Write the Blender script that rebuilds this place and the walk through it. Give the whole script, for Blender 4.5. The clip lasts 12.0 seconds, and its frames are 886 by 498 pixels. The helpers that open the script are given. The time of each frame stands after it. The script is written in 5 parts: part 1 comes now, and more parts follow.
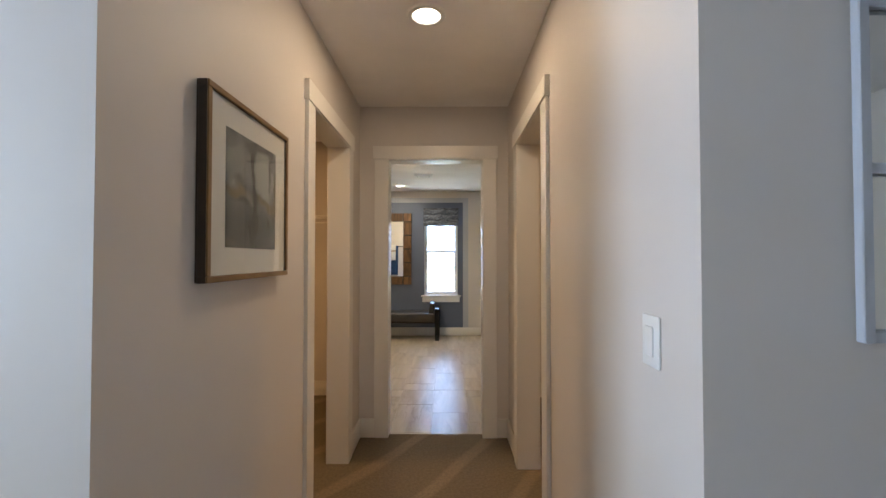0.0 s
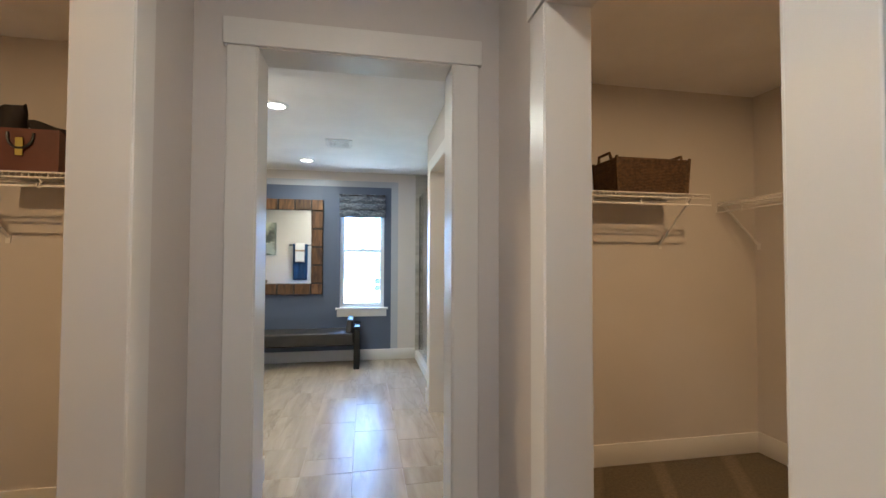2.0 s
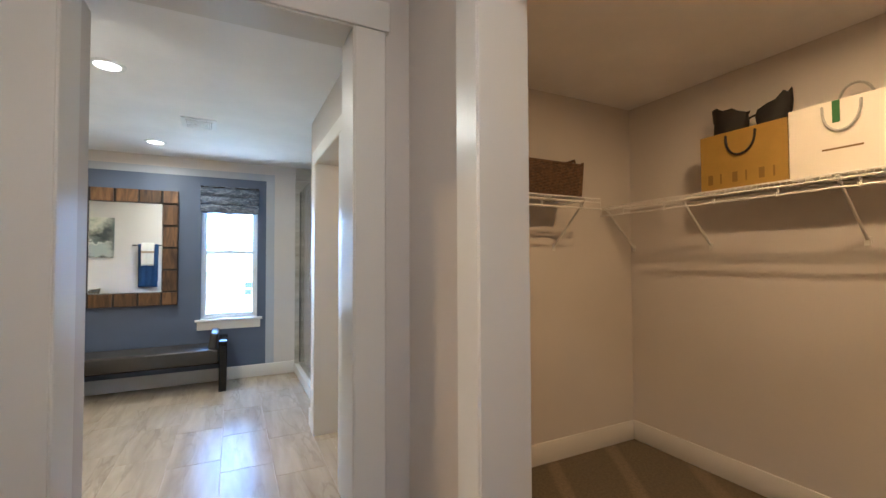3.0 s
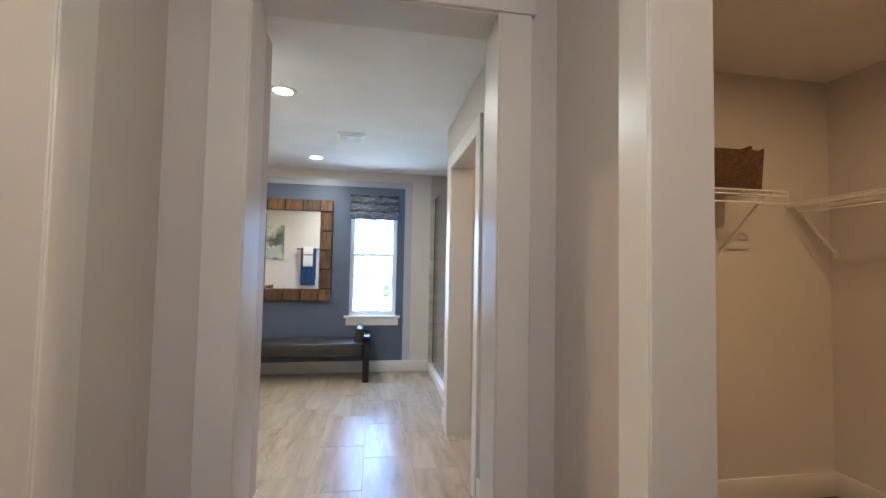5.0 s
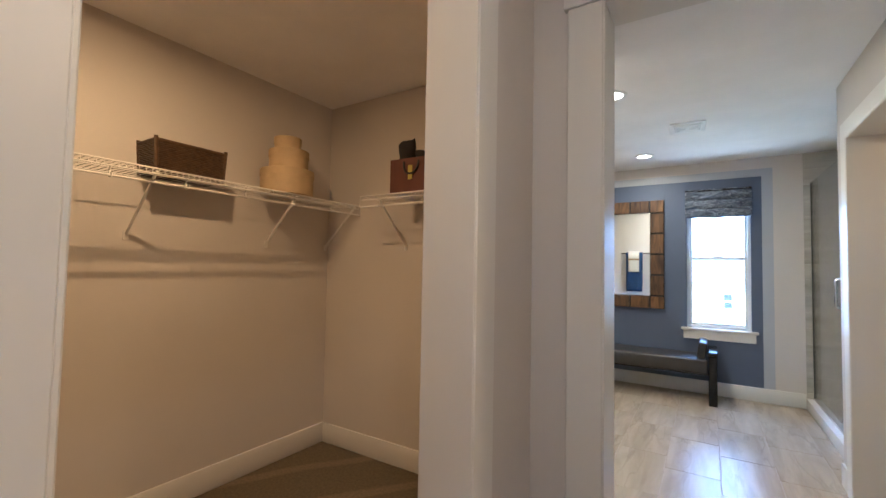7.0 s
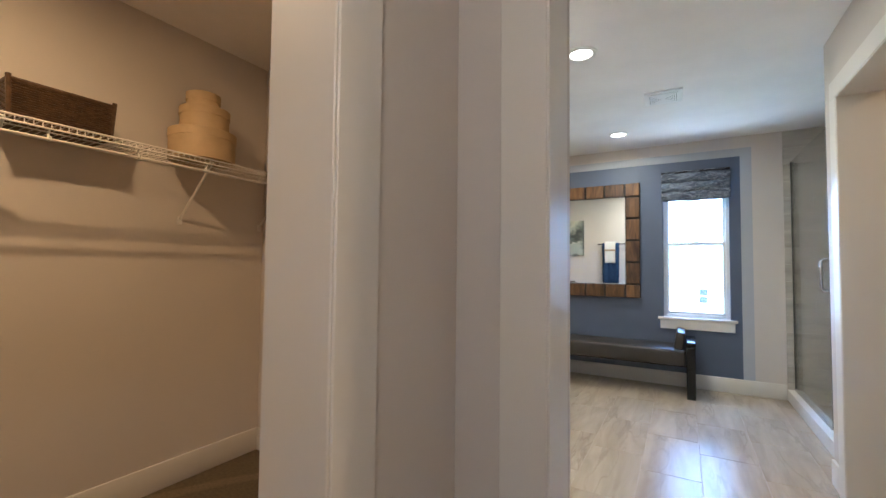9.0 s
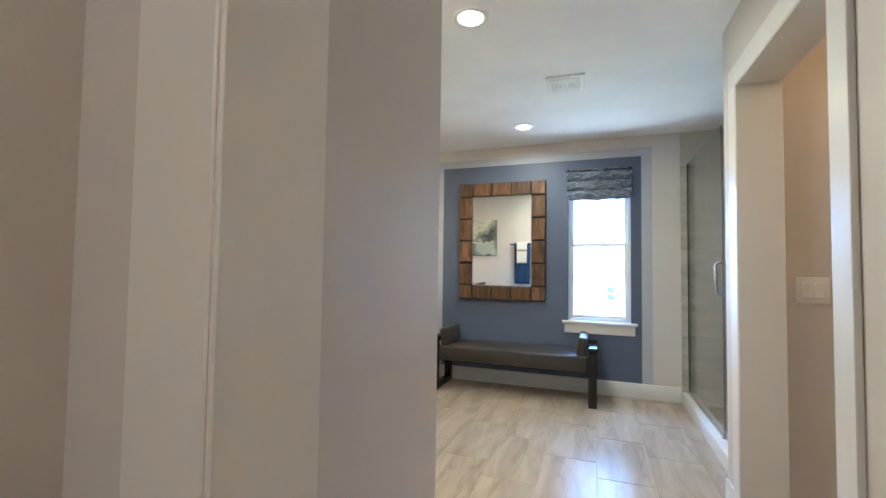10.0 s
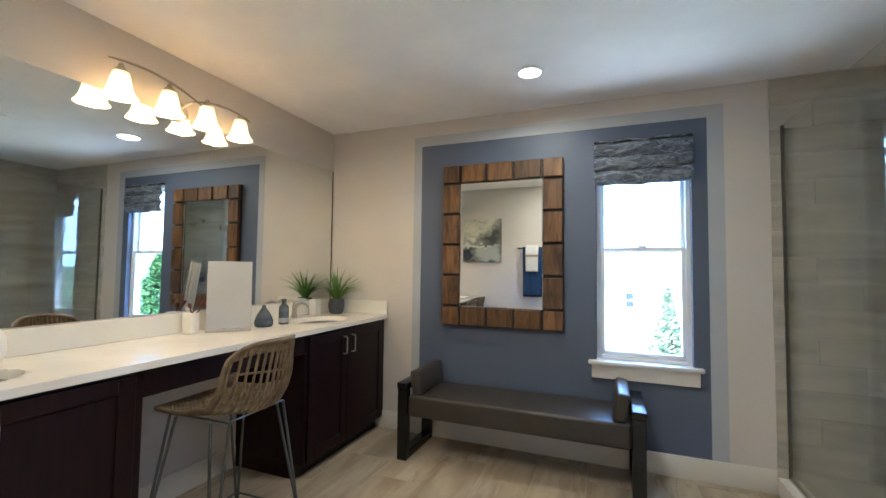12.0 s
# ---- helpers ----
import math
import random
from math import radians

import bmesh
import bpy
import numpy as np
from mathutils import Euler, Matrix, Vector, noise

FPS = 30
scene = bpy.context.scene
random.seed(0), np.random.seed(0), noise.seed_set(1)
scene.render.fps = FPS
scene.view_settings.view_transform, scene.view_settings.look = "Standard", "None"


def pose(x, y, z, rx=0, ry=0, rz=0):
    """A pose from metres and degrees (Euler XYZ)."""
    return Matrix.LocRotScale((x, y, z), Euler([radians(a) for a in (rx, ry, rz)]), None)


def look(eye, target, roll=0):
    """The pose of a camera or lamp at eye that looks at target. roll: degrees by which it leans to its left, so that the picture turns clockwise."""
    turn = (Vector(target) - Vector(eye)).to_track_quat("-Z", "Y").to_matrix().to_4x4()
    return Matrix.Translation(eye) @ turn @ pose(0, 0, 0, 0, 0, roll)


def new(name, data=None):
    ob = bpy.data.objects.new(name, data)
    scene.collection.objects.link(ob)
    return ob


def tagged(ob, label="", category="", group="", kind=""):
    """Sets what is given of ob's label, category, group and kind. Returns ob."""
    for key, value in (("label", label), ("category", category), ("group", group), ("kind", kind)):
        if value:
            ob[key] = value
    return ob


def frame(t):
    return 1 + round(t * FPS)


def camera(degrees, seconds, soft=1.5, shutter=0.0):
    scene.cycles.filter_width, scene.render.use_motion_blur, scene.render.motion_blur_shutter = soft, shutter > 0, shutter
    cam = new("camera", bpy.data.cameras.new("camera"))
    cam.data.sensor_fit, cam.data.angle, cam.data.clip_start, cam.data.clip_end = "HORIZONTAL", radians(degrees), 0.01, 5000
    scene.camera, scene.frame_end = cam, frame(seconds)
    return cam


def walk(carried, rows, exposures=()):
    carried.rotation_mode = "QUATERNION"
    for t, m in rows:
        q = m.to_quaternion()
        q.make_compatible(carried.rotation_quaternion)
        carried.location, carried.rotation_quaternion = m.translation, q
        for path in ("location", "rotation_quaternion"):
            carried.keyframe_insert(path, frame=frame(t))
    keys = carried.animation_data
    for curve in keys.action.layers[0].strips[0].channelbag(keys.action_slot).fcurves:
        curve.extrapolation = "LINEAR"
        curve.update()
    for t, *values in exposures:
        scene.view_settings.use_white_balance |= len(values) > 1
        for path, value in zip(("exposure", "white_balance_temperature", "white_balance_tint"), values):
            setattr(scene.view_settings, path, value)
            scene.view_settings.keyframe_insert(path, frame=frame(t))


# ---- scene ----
cam = camera(93.1, 12.0, soft=1.5, shutter=0.0)
PATH = [
    (0, (0.092, -0.458, 1.318), (0.076, 1.542, 1.358), 0.00),
    (0.5, (0.045, -0.026, 1.302), (0.047, 1.974, 1.340), 0.40),
    (1, (0.000, 0.352, 1.314), (0.035, 2.351, 1.359), 0.00),
    (1.5, (0.013, 0.787, 1.323), (0.163, 2.781, 1.367), 0.25),
    (2, (0.040, 1.081, 1.298), (0.403, 3.047, 1.351), 0.20),
    (2.5, (0.025, 1.243, 1.312), (0.671, 3.135, 1.369), -0.03),
    (2.7, (0.030, 1.295, 1.316), (0.781, 3.148, 1.369), -0.10),
    (3.1, (0.034, 1.381, 1.315), (0.970, 3.147, 1.372), -0.26),
    (3.5, (0.040, 1.419, 1.301), (1.081, 3.125, 1.367), -0.34),
    (3.9, (0.043, 1.428, 1.285), (1.070, 3.142, 1.359), -0.25),
    (4.3, (0.036, 1.430, 1.277), (0.882, 3.240, 1.359), 0.10),
    (4.5, (0.021, 1.435, 1.287), (0.747, 3.296, 1.366), 0.30),
    (5, (0.009, 1.447, 1.278), (0.331, 3.419, 1.367), 1.05),
    (5.5, (-0.024, 1.421, 1.280), (-0.135, 3.416, 1.365), 0.59),
    (6, (-0.044, 1.411, 1.270), (-0.555, 3.343, 1.354), 0.90),
    (6.5, (-0.056, 1.411, 1.256), (-0.896, 3.226, 1.345), 1.00),
    (7, (-0.093, 1.407, 1.276), (-1.159, 3.098, 1.361), 1.07),
    (7.45, (-0.115, 1.419, 1.271), (-1.314, 3.022, 1.355), 1.06),
    (7.9, (-0.115, 1.470, 1.235), (-1.343, 3.049, 1.317), 1.16),
    (8.35, (-0.106, 1.572, 1.194), (-1.282, 3.189, 1.274), 1.18),
    (8.8, (-0.102, 1.745, 1.174), (-1.158, 3.440, 1.254), 1.00),
    (9, (-0.106, 1.807, 1.167), (-1.099, 3.541, 1.249), 0.61),
    (9.5, (-0.093, 2.074, 1.173), (-0.915, 3.895, 1.254), 0.51),
    (10, (-0.037, 2.363, 1.194), (-0.717, 4.242, 1.274), 0.78),
    (10.5, (-0.077, 2.722, 1.273), (-0.650, 4.637, 1.352), 0.50),
    (11, (-0.107, 3.047, 1.285), (-0.639, 4.974, 1.359), 0.30),
    (11.5, (-0.143, 3.367, 1.299), (-0.728, 5.278, 1.371), 0.50),
    (12, (-0.202, 3.631, 1.274), (-0.938, 5.488, 1.369), 0.70),
]
EXPOSURE = 3.3
walk(cam, [(t, look(eye, target, roll)) for t, eye, target, roll in PATH],
     exposures=[(0, EXPOSURE - 0.35, 6200, 9), (0.5, EXPOSURE - 0.32, 5800, 9), (1.0, EXPOSURE - 0.16, 5400, 4), (1.5, EXPOSURE - 0.05, 5100, 4), (2.5, EXPOSURE + 0.10, 4950, 5), (7.0, EXPOSURE + 0.0, 5050, 8), (9.0, EXPOSURE + 0.0, 5050, 7), (9.5, EXPOSURE + 0.06, 5100, 6),
                (10.0, EXPOSURE + 0.16, 5050, 4), (11.0, EXPOSURE + 0.10, 5100, 4), (11.5, EXPOSURE - 0.08, 5300, 5), (12, EXPOSURE - 0.22, 5250, 6)])

# room height, hall half width, bathroom door wall, far wall, vanity wall
H, HX, DY0, DY1, YF, XW = 2.44, 0.55, 2.645, 2.760, 6.655, -2.442

# ---- world, sun and lamps ----
world = bpy.data.worlds.new("world")
world.use_nodes = True
scene.world = world
wn, wl = world.node_tree.nodes, world.node_tree.links
sky = wn.new("ShaderNodeTexSky")
sky.sky_type, sky.sun_disc = "NISHITA", False
sky.sun_elevation, sky.sun_rotation = radians(52), radians(150)
clouds = wn.new("ShaderNodeTexNoise")
clouds.inputs["Scale"].default_value, clouds.inputs["Detail"].default_value = 3.2, 8
ramp = wn.new("ShaderNodeValToRGB")
ramp.color_ramp.elements[0].position, ramp.color_ramp.elements[1].position = 0.43, 0.61
white = wn.new("ShaderNodeMixRGB")
white.inputs[2].default_value = (9.5, 14.5, 25.0, 1)
wl.new(wn.new("ShaderNodeTexCoord").outputs["Generated"], clouds.inputs["Vector"])
wl.new(clouds.outputs["Fac"], ramp.inputs["Fac"])
wl.new(ramp.outputs["Color"], white.inputs[0])
wl.new(sky.outputs["Color"], white.inputs[1])
wl.new(white.outputs["Color"], wn["Background"].inputs["Color"])
wn["Background"].inputs["Strength"].default_value = 0.15


def lamp(name, kind, m, watts, colour, size=0.1, shape="DISK", size_y=None, spread=None):
    d = bpy.data.lights.new(name, kind)
    d.energy, d.color = watts, colour
    if kind == "AREA":
        d.shape, d.size = shape, size
        if size_y:
            d.size_y = size_y
        if spread:
            d.spread = radians(spread)
    elif kind == "SUN":
        d.angle = radians(0.5)
    else:
        d.shadow_soft_size = size
    ob = new(name, d)
    ob.matrix_world = m
    return ob


WARM, SOFT, DAY = (1.0, 0.575, 0.235), (1.0, 0.84, 0.60), (0.82, 0.93, 1.0)
lamp("sun", "SUN", look((0, 0, 0), (0.40, 0.49, -0.78)), 5.0, (1.0, 0.95, 0.88))
CLOSET_W, HALL_W, BATH_W, VANITY_W, WC_W, BED_W, CEILING_FILL_W = 2.1, 1.0, 3.9, 0.60, 0.50, 7.5, 2.4
lamp("closet_lamp_left", "AREA", pose(-1.56, 2.04, 2.40), CLOSET_W, WARM, 0.06)
lamp("closet_lamp_right", "AREA", pose(1.75, 2.07, 2.40), CLOSET_W, WARM, 0.06)
lamp("hall_lamp", "AREA", pose(0.0, 1.46, 2.428), HALL_W, (1.0, 0.74, 0.48), 0.12)
lamp("bath_lamp", "AREA", pose(-0.62, 4.335, 2.428), 0.70 * BATH_W, SOFT, 0.16)
lamp("bath_lamp_far", "AREA", pose(-0.63, 6.065, 2.428), 0.30 * BATH_W, SOFT, 0.16, spread=165)
lamp("toilet_room_lamp", "AREA", pose(1.4, 4.15, 2.42), WC_W, WARM, 0.15)
lamp("bedroom_daylight", "AREA", pose(-3.05, -0.72, 1.5, 0, -90, 0), BED_W, DAY, 1.5, "RECTANGLE", 0.75)
# unseen lamp added below the outer sill; fills the ceiling like sunlit-ground bounce
lamp("added_ceiling_fill", "AREA", pose(0.0, YF + 0.33, 0.58, -140, 0, 0), CEILING_FILL_W, (0.93, 0.98, 1.0), 0.54, "RECTANGLE", 0.30)

# ---- helpers for building ----


def bm_box(bm, x0, y0, z0, x1, y1, z1, bevel=0.0, seg=1):
    vs = [bm.verts.new((x, y, z)) for z in (z0, z1) for y in (y0, y1) for x in (x0, x1)]
    fs = [bm.faces.new([vs[i] for i in f]) for f in
          ((0, 2, 3, 1), (4, 5, 7, 6), (0, 1, 5, 4), (2, 6, 7, 3), (0, 4, 6, 2), (1, 3, 7, 5))]
    if bevel:
        edges = list({e for f in fs for e in f.edges})
        bmesh.ops.bevel(bm, geom=edges, offset=bevel, segments=seg, affect="EDGES", profile=0.5)
    return bm


def box(x0, y0, z0, x1, y1, z1, bevel=0.0, seg=1):
    return bm_box(bmesh.new(), x0, y0, z0, x1, y1, z1, bevel, seg)


def bm_rod(bm, a, b, r, n=6, r2=None):
    a, b = Vector(a), Vector(b)
    d = b - a
    q = d.to_track_quat("Z", "Y").to_matrix()
    r2 = r if r2 is None else r2
    rings = []
    for p, rr in ((a, r), (b, r2)):
        rings.append([bm.verts.new(p + q @ Vector((rr * math.cos(2 * math.pi * i / n), rr * math.sin(2 * math.pi * i / n), 0)))
                      for i in range(n)])
    for i in range(n):
        f = bm.faces.new((rings[0][i], rings[0][(i + 1) % n], rings[1][(i + 1) % n], rings[1][i]))
        f.smooth = n > 4
    bm.faces.new(rings[0][::-1])
    bm.faces.new(rings[1])
    return bm


def bm_tube(bm, pts, r, n=6):
    pts = [Vector(p) for p in pts]
    rings, up = [], Vector((0.13, 0.21, 0.97))
    for i, p in enumerate(pts):
        t = (pts[min(i + 1, len(pts) - 1)] - pts[max(i - 1, 0)]).normalized()
        s = t.cross(up)
        if s.length < 0.05:
            s = t.cross(Vector((1, 0, 0)))
        s.normalize()
        w = s.cross(t)
        up = w
        rr = r(i / (len(pts) - 1)) if callable(r) else r
        rings.append([bm.verts.new(p + rr * (math.cos(2 * math.pi * k / n) * s + math.sin(2 * math.pi * k / n) * w)) for k in range(n)])
    for a, b in zip(rings, rings[1:]):
        for k in range(n):
            f = bm.faces.new((a[k], a[(k + 1) % n], b[(k + 1) % n], b[k]))
            f.smooth = True
    bm.faces.new(rings[0][::-1])
    bm.faces.new(rings[-1])
    return bm


def bm_lathe(bm, prof, n=24, c=(0, 0, 0), squash=1.0):
    """A turned body round z from (radius, z) pairs."""
    rings = []
    for r, z in prof:
        if r < 1e-5:
            rings.append([bm.verts.new((c[0], c[1], c[2] + z))])
        else:
            rings.append([bm.verts.new((c[0] + r * math.cos(2 * math.pi * i / n), c[1] + squash * r * math.sin(2 * math.pi * i / n), c[2] + z))
                          for i in range(n)])
    for a, b in zip(rings, rings[1:]):
        for i in range(n):
            j = (i + 1) % n
            if len(a) == 1 and len(b) == 1:
                continue
            if len(a) == 1:
                f = bm.faces.new((a[0], b[j], b[i]))
            elif len(b) == 1:
                f = bm.faces.new((a[i], a[j], b[0]))
            else:
                f = bm.faces.new((a[i], a[j], b[j], b[i]))
            f.smooth = True
    return bm


def mesh_of(name, bm, material):
    bmesh.ops.recalc_face_normals(bm, faces=bm.faces)
    me = bpy.data.meshes.new(name)
    bm.to_mesh(me)
    me.set_sharp_from_angle(angle=radians(38))
    bm.free()
    if material:
        me.materials.append(material)
    return me


def part(name, bm, material, parent, label="", at=None):
    ob = new(name, mesh_of(name, bm, material))
    ob.parent = parent
    if at is not None:
        ob.matrix_basis = at
    if label:
        ob["label"] = label
    return ob


def solid(name, bm, material, label="", category="", kind="", group=""):
    """A thing or a piece of the setting that is one mesh."""
    return tagged(new(name, mesh_of(name, bm, material)), label, category, group, kind)


def thing(name, m, label, category, group="", kind=""):
    ob = new(name)
    ob.empty_display_size = 0.1
    ob.matrix_basis = m
    return tagged(ob, label, category, group, kind)


# ---- materials ----
def mat(name, base, rough=0.6, metal=0.0, var=0.05, scale=6.0, bump=0.05, bscale=150.0, stretch=(1, 1, 1), turn=(0, 0, 0), coat=0.0,
        second=None, amount=0.5, random_tint=0.0, rvar=0.06, spec=0.5, emit=0.0, emit_colour=None, bdist=0.002, soft=0.0, wisp=0.0):
    m = bpy.data.materials.new(name)
    m.use_nodes = True
    nt = m.node_tree
    n, l = nt.nodes, nt.links
    b = n["Principled BSDF"]
    b.inputs["Metallic"].default_value = metal
    b.inputs["Specular IOR Level"].default_value = spec
    b.inputs["Coat Weight"].default_value = coat
    b.inputs["Coat Roughness"].default_value = 0.15
    tc, mp = n.new("ShaderNodeTexCoord"), n.new("ShaderNodeMapping")
    mp.inputs["Scale"].default_value = stretch
    mp.inputs["Rotation"].default_value = [radians(a) for a in turn]
    l.new(tc.outputs["Object"], mp.inputs["Vector"])
    big, fine = n.new("ShaderNodeTexNoise"), n.new("ShaderNodeTexNoise")
    big.inputs["Scale"].default_value, big.inputs["Detail"].default_value = scale, 6
    fine.inputs["Scale"].default_value, fine.inputs["Detail"].default_value = bscale, 3
    if random_tint:
        info, add = n.new("ShaderNodeObjectInfo"), n.new("ShaderNodeVectorMath")
        add.operation = "MULTIPLY_ADD"
        l.new(info.outputs["Random"], add.inputs[0])
        add.inputs[1].default_value = (37, 51, 23)
        l.new(mp.outputs["Vector"], add.inputs[2])
        src = add.outputs["Vector"]
    else:
        src = mp.outputs["Vector"]
    l.new(src, big.inputs["Vector"])
    l.new(src, fine.inputs["Vector"])
    r = n.new("ShaderNodeValToRGB")
    lo = [c * (1 - var) for c in base]
    hi = [min(1, c * (1 + var)) for c in base]
    if second:
        lo = [a * (1 - amount) + c * amount for a, c in zip(base, second)]
        hi = list(base)
    r.color_ramp.elements[0].color, r.color_ramp.elements[1].color = (*lo, 1), (*hi, 1)
    r.color_ramp.elements[0].position, r.color_ramp.elements[1].position = 0.35 - soft, 0.65 + soft
    big.inputs["Distortion"].default_value = wisp
    l.new(big.outputs["Fac"], r.inputs["Fac"])
    col = r.outputs["Color"]
    if random_tint:
        hs = n.new("ShaderNodeHueSaturation")
        mr = n.new("ShaderNodeMapRange")
        mr.inputs["To Min"].default_value, mr.inputs["To Max"].default_value = 1 - random_tint, 1 + random_tint
        l.new(info.outputs["Random"], mr.inputs["Value"])
        l.new(mr.outputs["Result"], hs.inputs["Value"])
        l.new(col, hs.inputs["Color"])
        col = hs.outputs["Color"]
    l.new(col, b.inputs["Base Color"])
    mr2 = n.new("ShaderNodeMapRange")
    mr2.inputs["To Min"].default_value, mr2.inputs["To Max"].default_value = max(0.01, rough - rvar), min(1, rough + rvar)
    l.new(big.outputs["Fac"], mr2.inputs["Value"])
    l.new(mr2.outputs["Result"], b.inputs["Roughness"])
    if bump:
        bp = n.new("ShaderNodeBump")
        bp.inputs["Strength"].default_value, bp.inputs["Distance"].default_value = bump, bdist
        l.new(fine.outputs["Fac"], bp.inputs["Height"])
        l.new(bp.outputs["Normal"], b.inputs["Normal"])
    if emit:
        b.inputs["Emission Color"].default_value = (*(emit_colour or base), 1)
        b.inputs["Emission Strength"].default_value = emit
    return m


def clear_glass(name, tint, rough=0.0, ior=1.45):
    """Thin flat glass: sees through, mirrors by angle."""
    m = bpy.data.materials.new(name)
    m.use_nodes = True
    n, l = m.node_tree.nodes, m.node_tree.links
    n.remove(n["Principled BSDF"])
    tr, gl, mx, fr = n.new("ShaderNodeBsdfTransparent"), n.new("ShaderNodeBsdfGlossy"), n.new("ShaderNodeMixShader"), n.new("ShaderNodeLayerWeight")
    pw, ma = n.new("ShaderNodeMath"), n.new("ShaderNodeMath")
    pw.operation, ma.operation = "POWER", "MULTIPLY_ADD"
    pw.inputs[1].default_value = 5
    f0 = ((ior - 1) / (ior + 1)) ** 2
    ma.inputs[1].default_value, ma.inputs[2].default_value = 1 - f0, f0
    tr.inputs["Color"].default_value = (*tint, 1)
    gl.inputs["Roughness"].default_value = rough
    l.new(fr.outputs["Facing"], pw.inputs[0])
    l.new(pw.outputs["Value"], ma.inputs[0])
    l.new(ma.outputs["Value"], mx.inputs["Fac"])
    l.new(tr.outputs["BSDF"], mx.inputs[1])
    l.new(gl.outputs["BSDF"], mx.inputs[2])
    l.new(mx.outputs["Shader"], n["Material Output"].inputs["Surface"])
    return m


M_WALL = mat("wall_paint", (0.65, 0.60, 0.553), 0.55, var=0.025, scale=1.5, bump=0.12, bscale=220)
M_CEIL = mat("ceiling_paint", (0.90, 0.875, 0.86), 0.8, var=0.03, scale=3, bump=0.35, bscale=90, bdist=0.003)
M_TRIM = mat("trim_paint", (0.76, 0.73, 0.68), 0.33, var=0.02, scale=2, bump=0.02, bscale=60, rvar=0.02)
M_BLUE = mat("blue_paint", (0.103, 0.126, 0.190), 0.5, var=0.04, scale=2, bump=0.12, bscale=220)
M_STRIPE = mat("grey_blue_paint", (0.455, 0.475, 0.515), 0.5, var=0.03, scale=2, bump=0.12, bscale=220)
M_CARPET = mat("carpet", (0.215, 0.165, 0.105), 0.95, var=0.13, scale=60, bump=1.0, bscale=420, bdist=0.01)
M_GROUT = mat("grout", (0.50, 0.43, 0.34), 0.85, var=0.08, scale=20, bump=0.2)


def stone_tile():
    """Porcelain with broad cloudy bands and thin brown veins along one diagonal."""
    m = mat("floor_tile", (0.52, 0.45, 0.345), 0.30, second=(0.31, 0.24, 0.155), amount=0.95, scale=3.0, stretch=(3.2, 0.55, 1),
            turn=(0, 0, 20), spec=0.24, bump=0.03, bscale=25, random_tint=0.05, rvar=0.05, soft=0.07, wisp=0.6)
    n, l = m.node_tree.nodes, m.node_tree.links
    b = n["Principled BSDF"]
    src = [k for k in l if k.to_socket == b.inputs["Base Color"]][0].from_socket
    vec = [k for k in l if k.to_node.bl_idname == "ShaderNodeTexNoise" and k.to_socket.name == "Vector"][0].from_socket
    vein, patch = n.new("ShaderNodeTexNoise"), n.new("ShaderNodeTexNoise")
    vein.inputs["Scale"].default_value, vein.inputs["Detail"].default_value, vein.inputs["Distortion"].default_value = 4.0, 6, 0.35
    patch.inputs["Scale"].default_value = 1.7
    line, area = n.new("ShaderNodeValToRGB"), n.new("ShaderNodeMapRange")
    e = line.color_ramp.elements
    e[0].position, e[0].color, e[1].position, e[1].color = 0.455, (0, 0, 0, 1), 0.545, (0, 0, 0, 1)
    mid = e.new(0.5)
    mid.color = (1, 1, 1, 1)
    area.inputs["From Min"].default_value, area.inputs["From Max"].default_value = 0.46, 0.66
    area.inputs["To Max"].default_value = 0.55
    mul, mix = n.new("ShaderNodeMath"), n.new("ShaderNodeMixRGB")
    mul.operation = "MULTIPLY"
    l.new(vec, vein.inputs["Vector"])
    l.new(vec, patch.inputs["Vector"])
    l.new(vein.outputs["Fac"], line.inputs["Fac"])
    l.new(patch.outputs["Fac"], area.inputs["Value"])
    l.new(line.outputs["Color"], mul.inputs[0])
    l.new(area.outputs["Result"], mul.inputs[1])
    l.new(mul.outputs["Value"], mix.inputs[0])
    l.new(src, mix.inputs[1])
    mix.inputs[2].default_value = (0.21, 0.155, 0.10, 1)
    l.new(mix.outputs["Color"], b.inputs["Base Color"])
    return m


M_TILE = stone_tile()
M_SHOWER = mat("shower_tile", (0.55, 0.515, 0.44), 0.3, second=(0.33, 0.30, 0.25), amount=0.85, scale=2.6, stretch=(0.6, 0.6, 3.6),
               bump=0.05, bscale=30, random_tint=0.05, wisp=0.8, soft=0.06)
M_CHROME = mat("chrome", (0.75, 0.75, 0.75), 0.12, 1.0, var=0.01, bump=0)
M_NICKEL = mat("brushed_nickel", (0.55, 0.51, 0.46), 0.3, 1.0, var=0.03, bump=0.02, stretch=(1, 1, 20))
M_WIRE = mat("white_wire_coating", (0.80, 0.77, 0.72), 0.35, var=0.02, bump=0)
M_WHITE = mat("white_plastic", (0.80, 0.79, 0.76), 0.35, var=0.015, bump=0.02)
M_MIRROR = mat("mirror_silver", (0.86, 0.88, 0.87), 0.012, 1.0, var=0.004, bump=0, rvar=0.004)
M_PANE = clear_glass("window_glass", (0.97, 0.98, 0.98))
M_SHGLASS = clear_glass("shower_glass", (0.96, 0.975, 0.965), ior=1.7)
M_LENS = mat("lamp_lens", (0.9, 0.85, 0.75), 0.4, bump=0, emit=1.7, emit_colour=(1.0, 0.86, 0.66))
# ---- structure ----
def setting(name, bm, material, label="", category="wall"):
    return solid(name, bm, material, label, category, "structure")


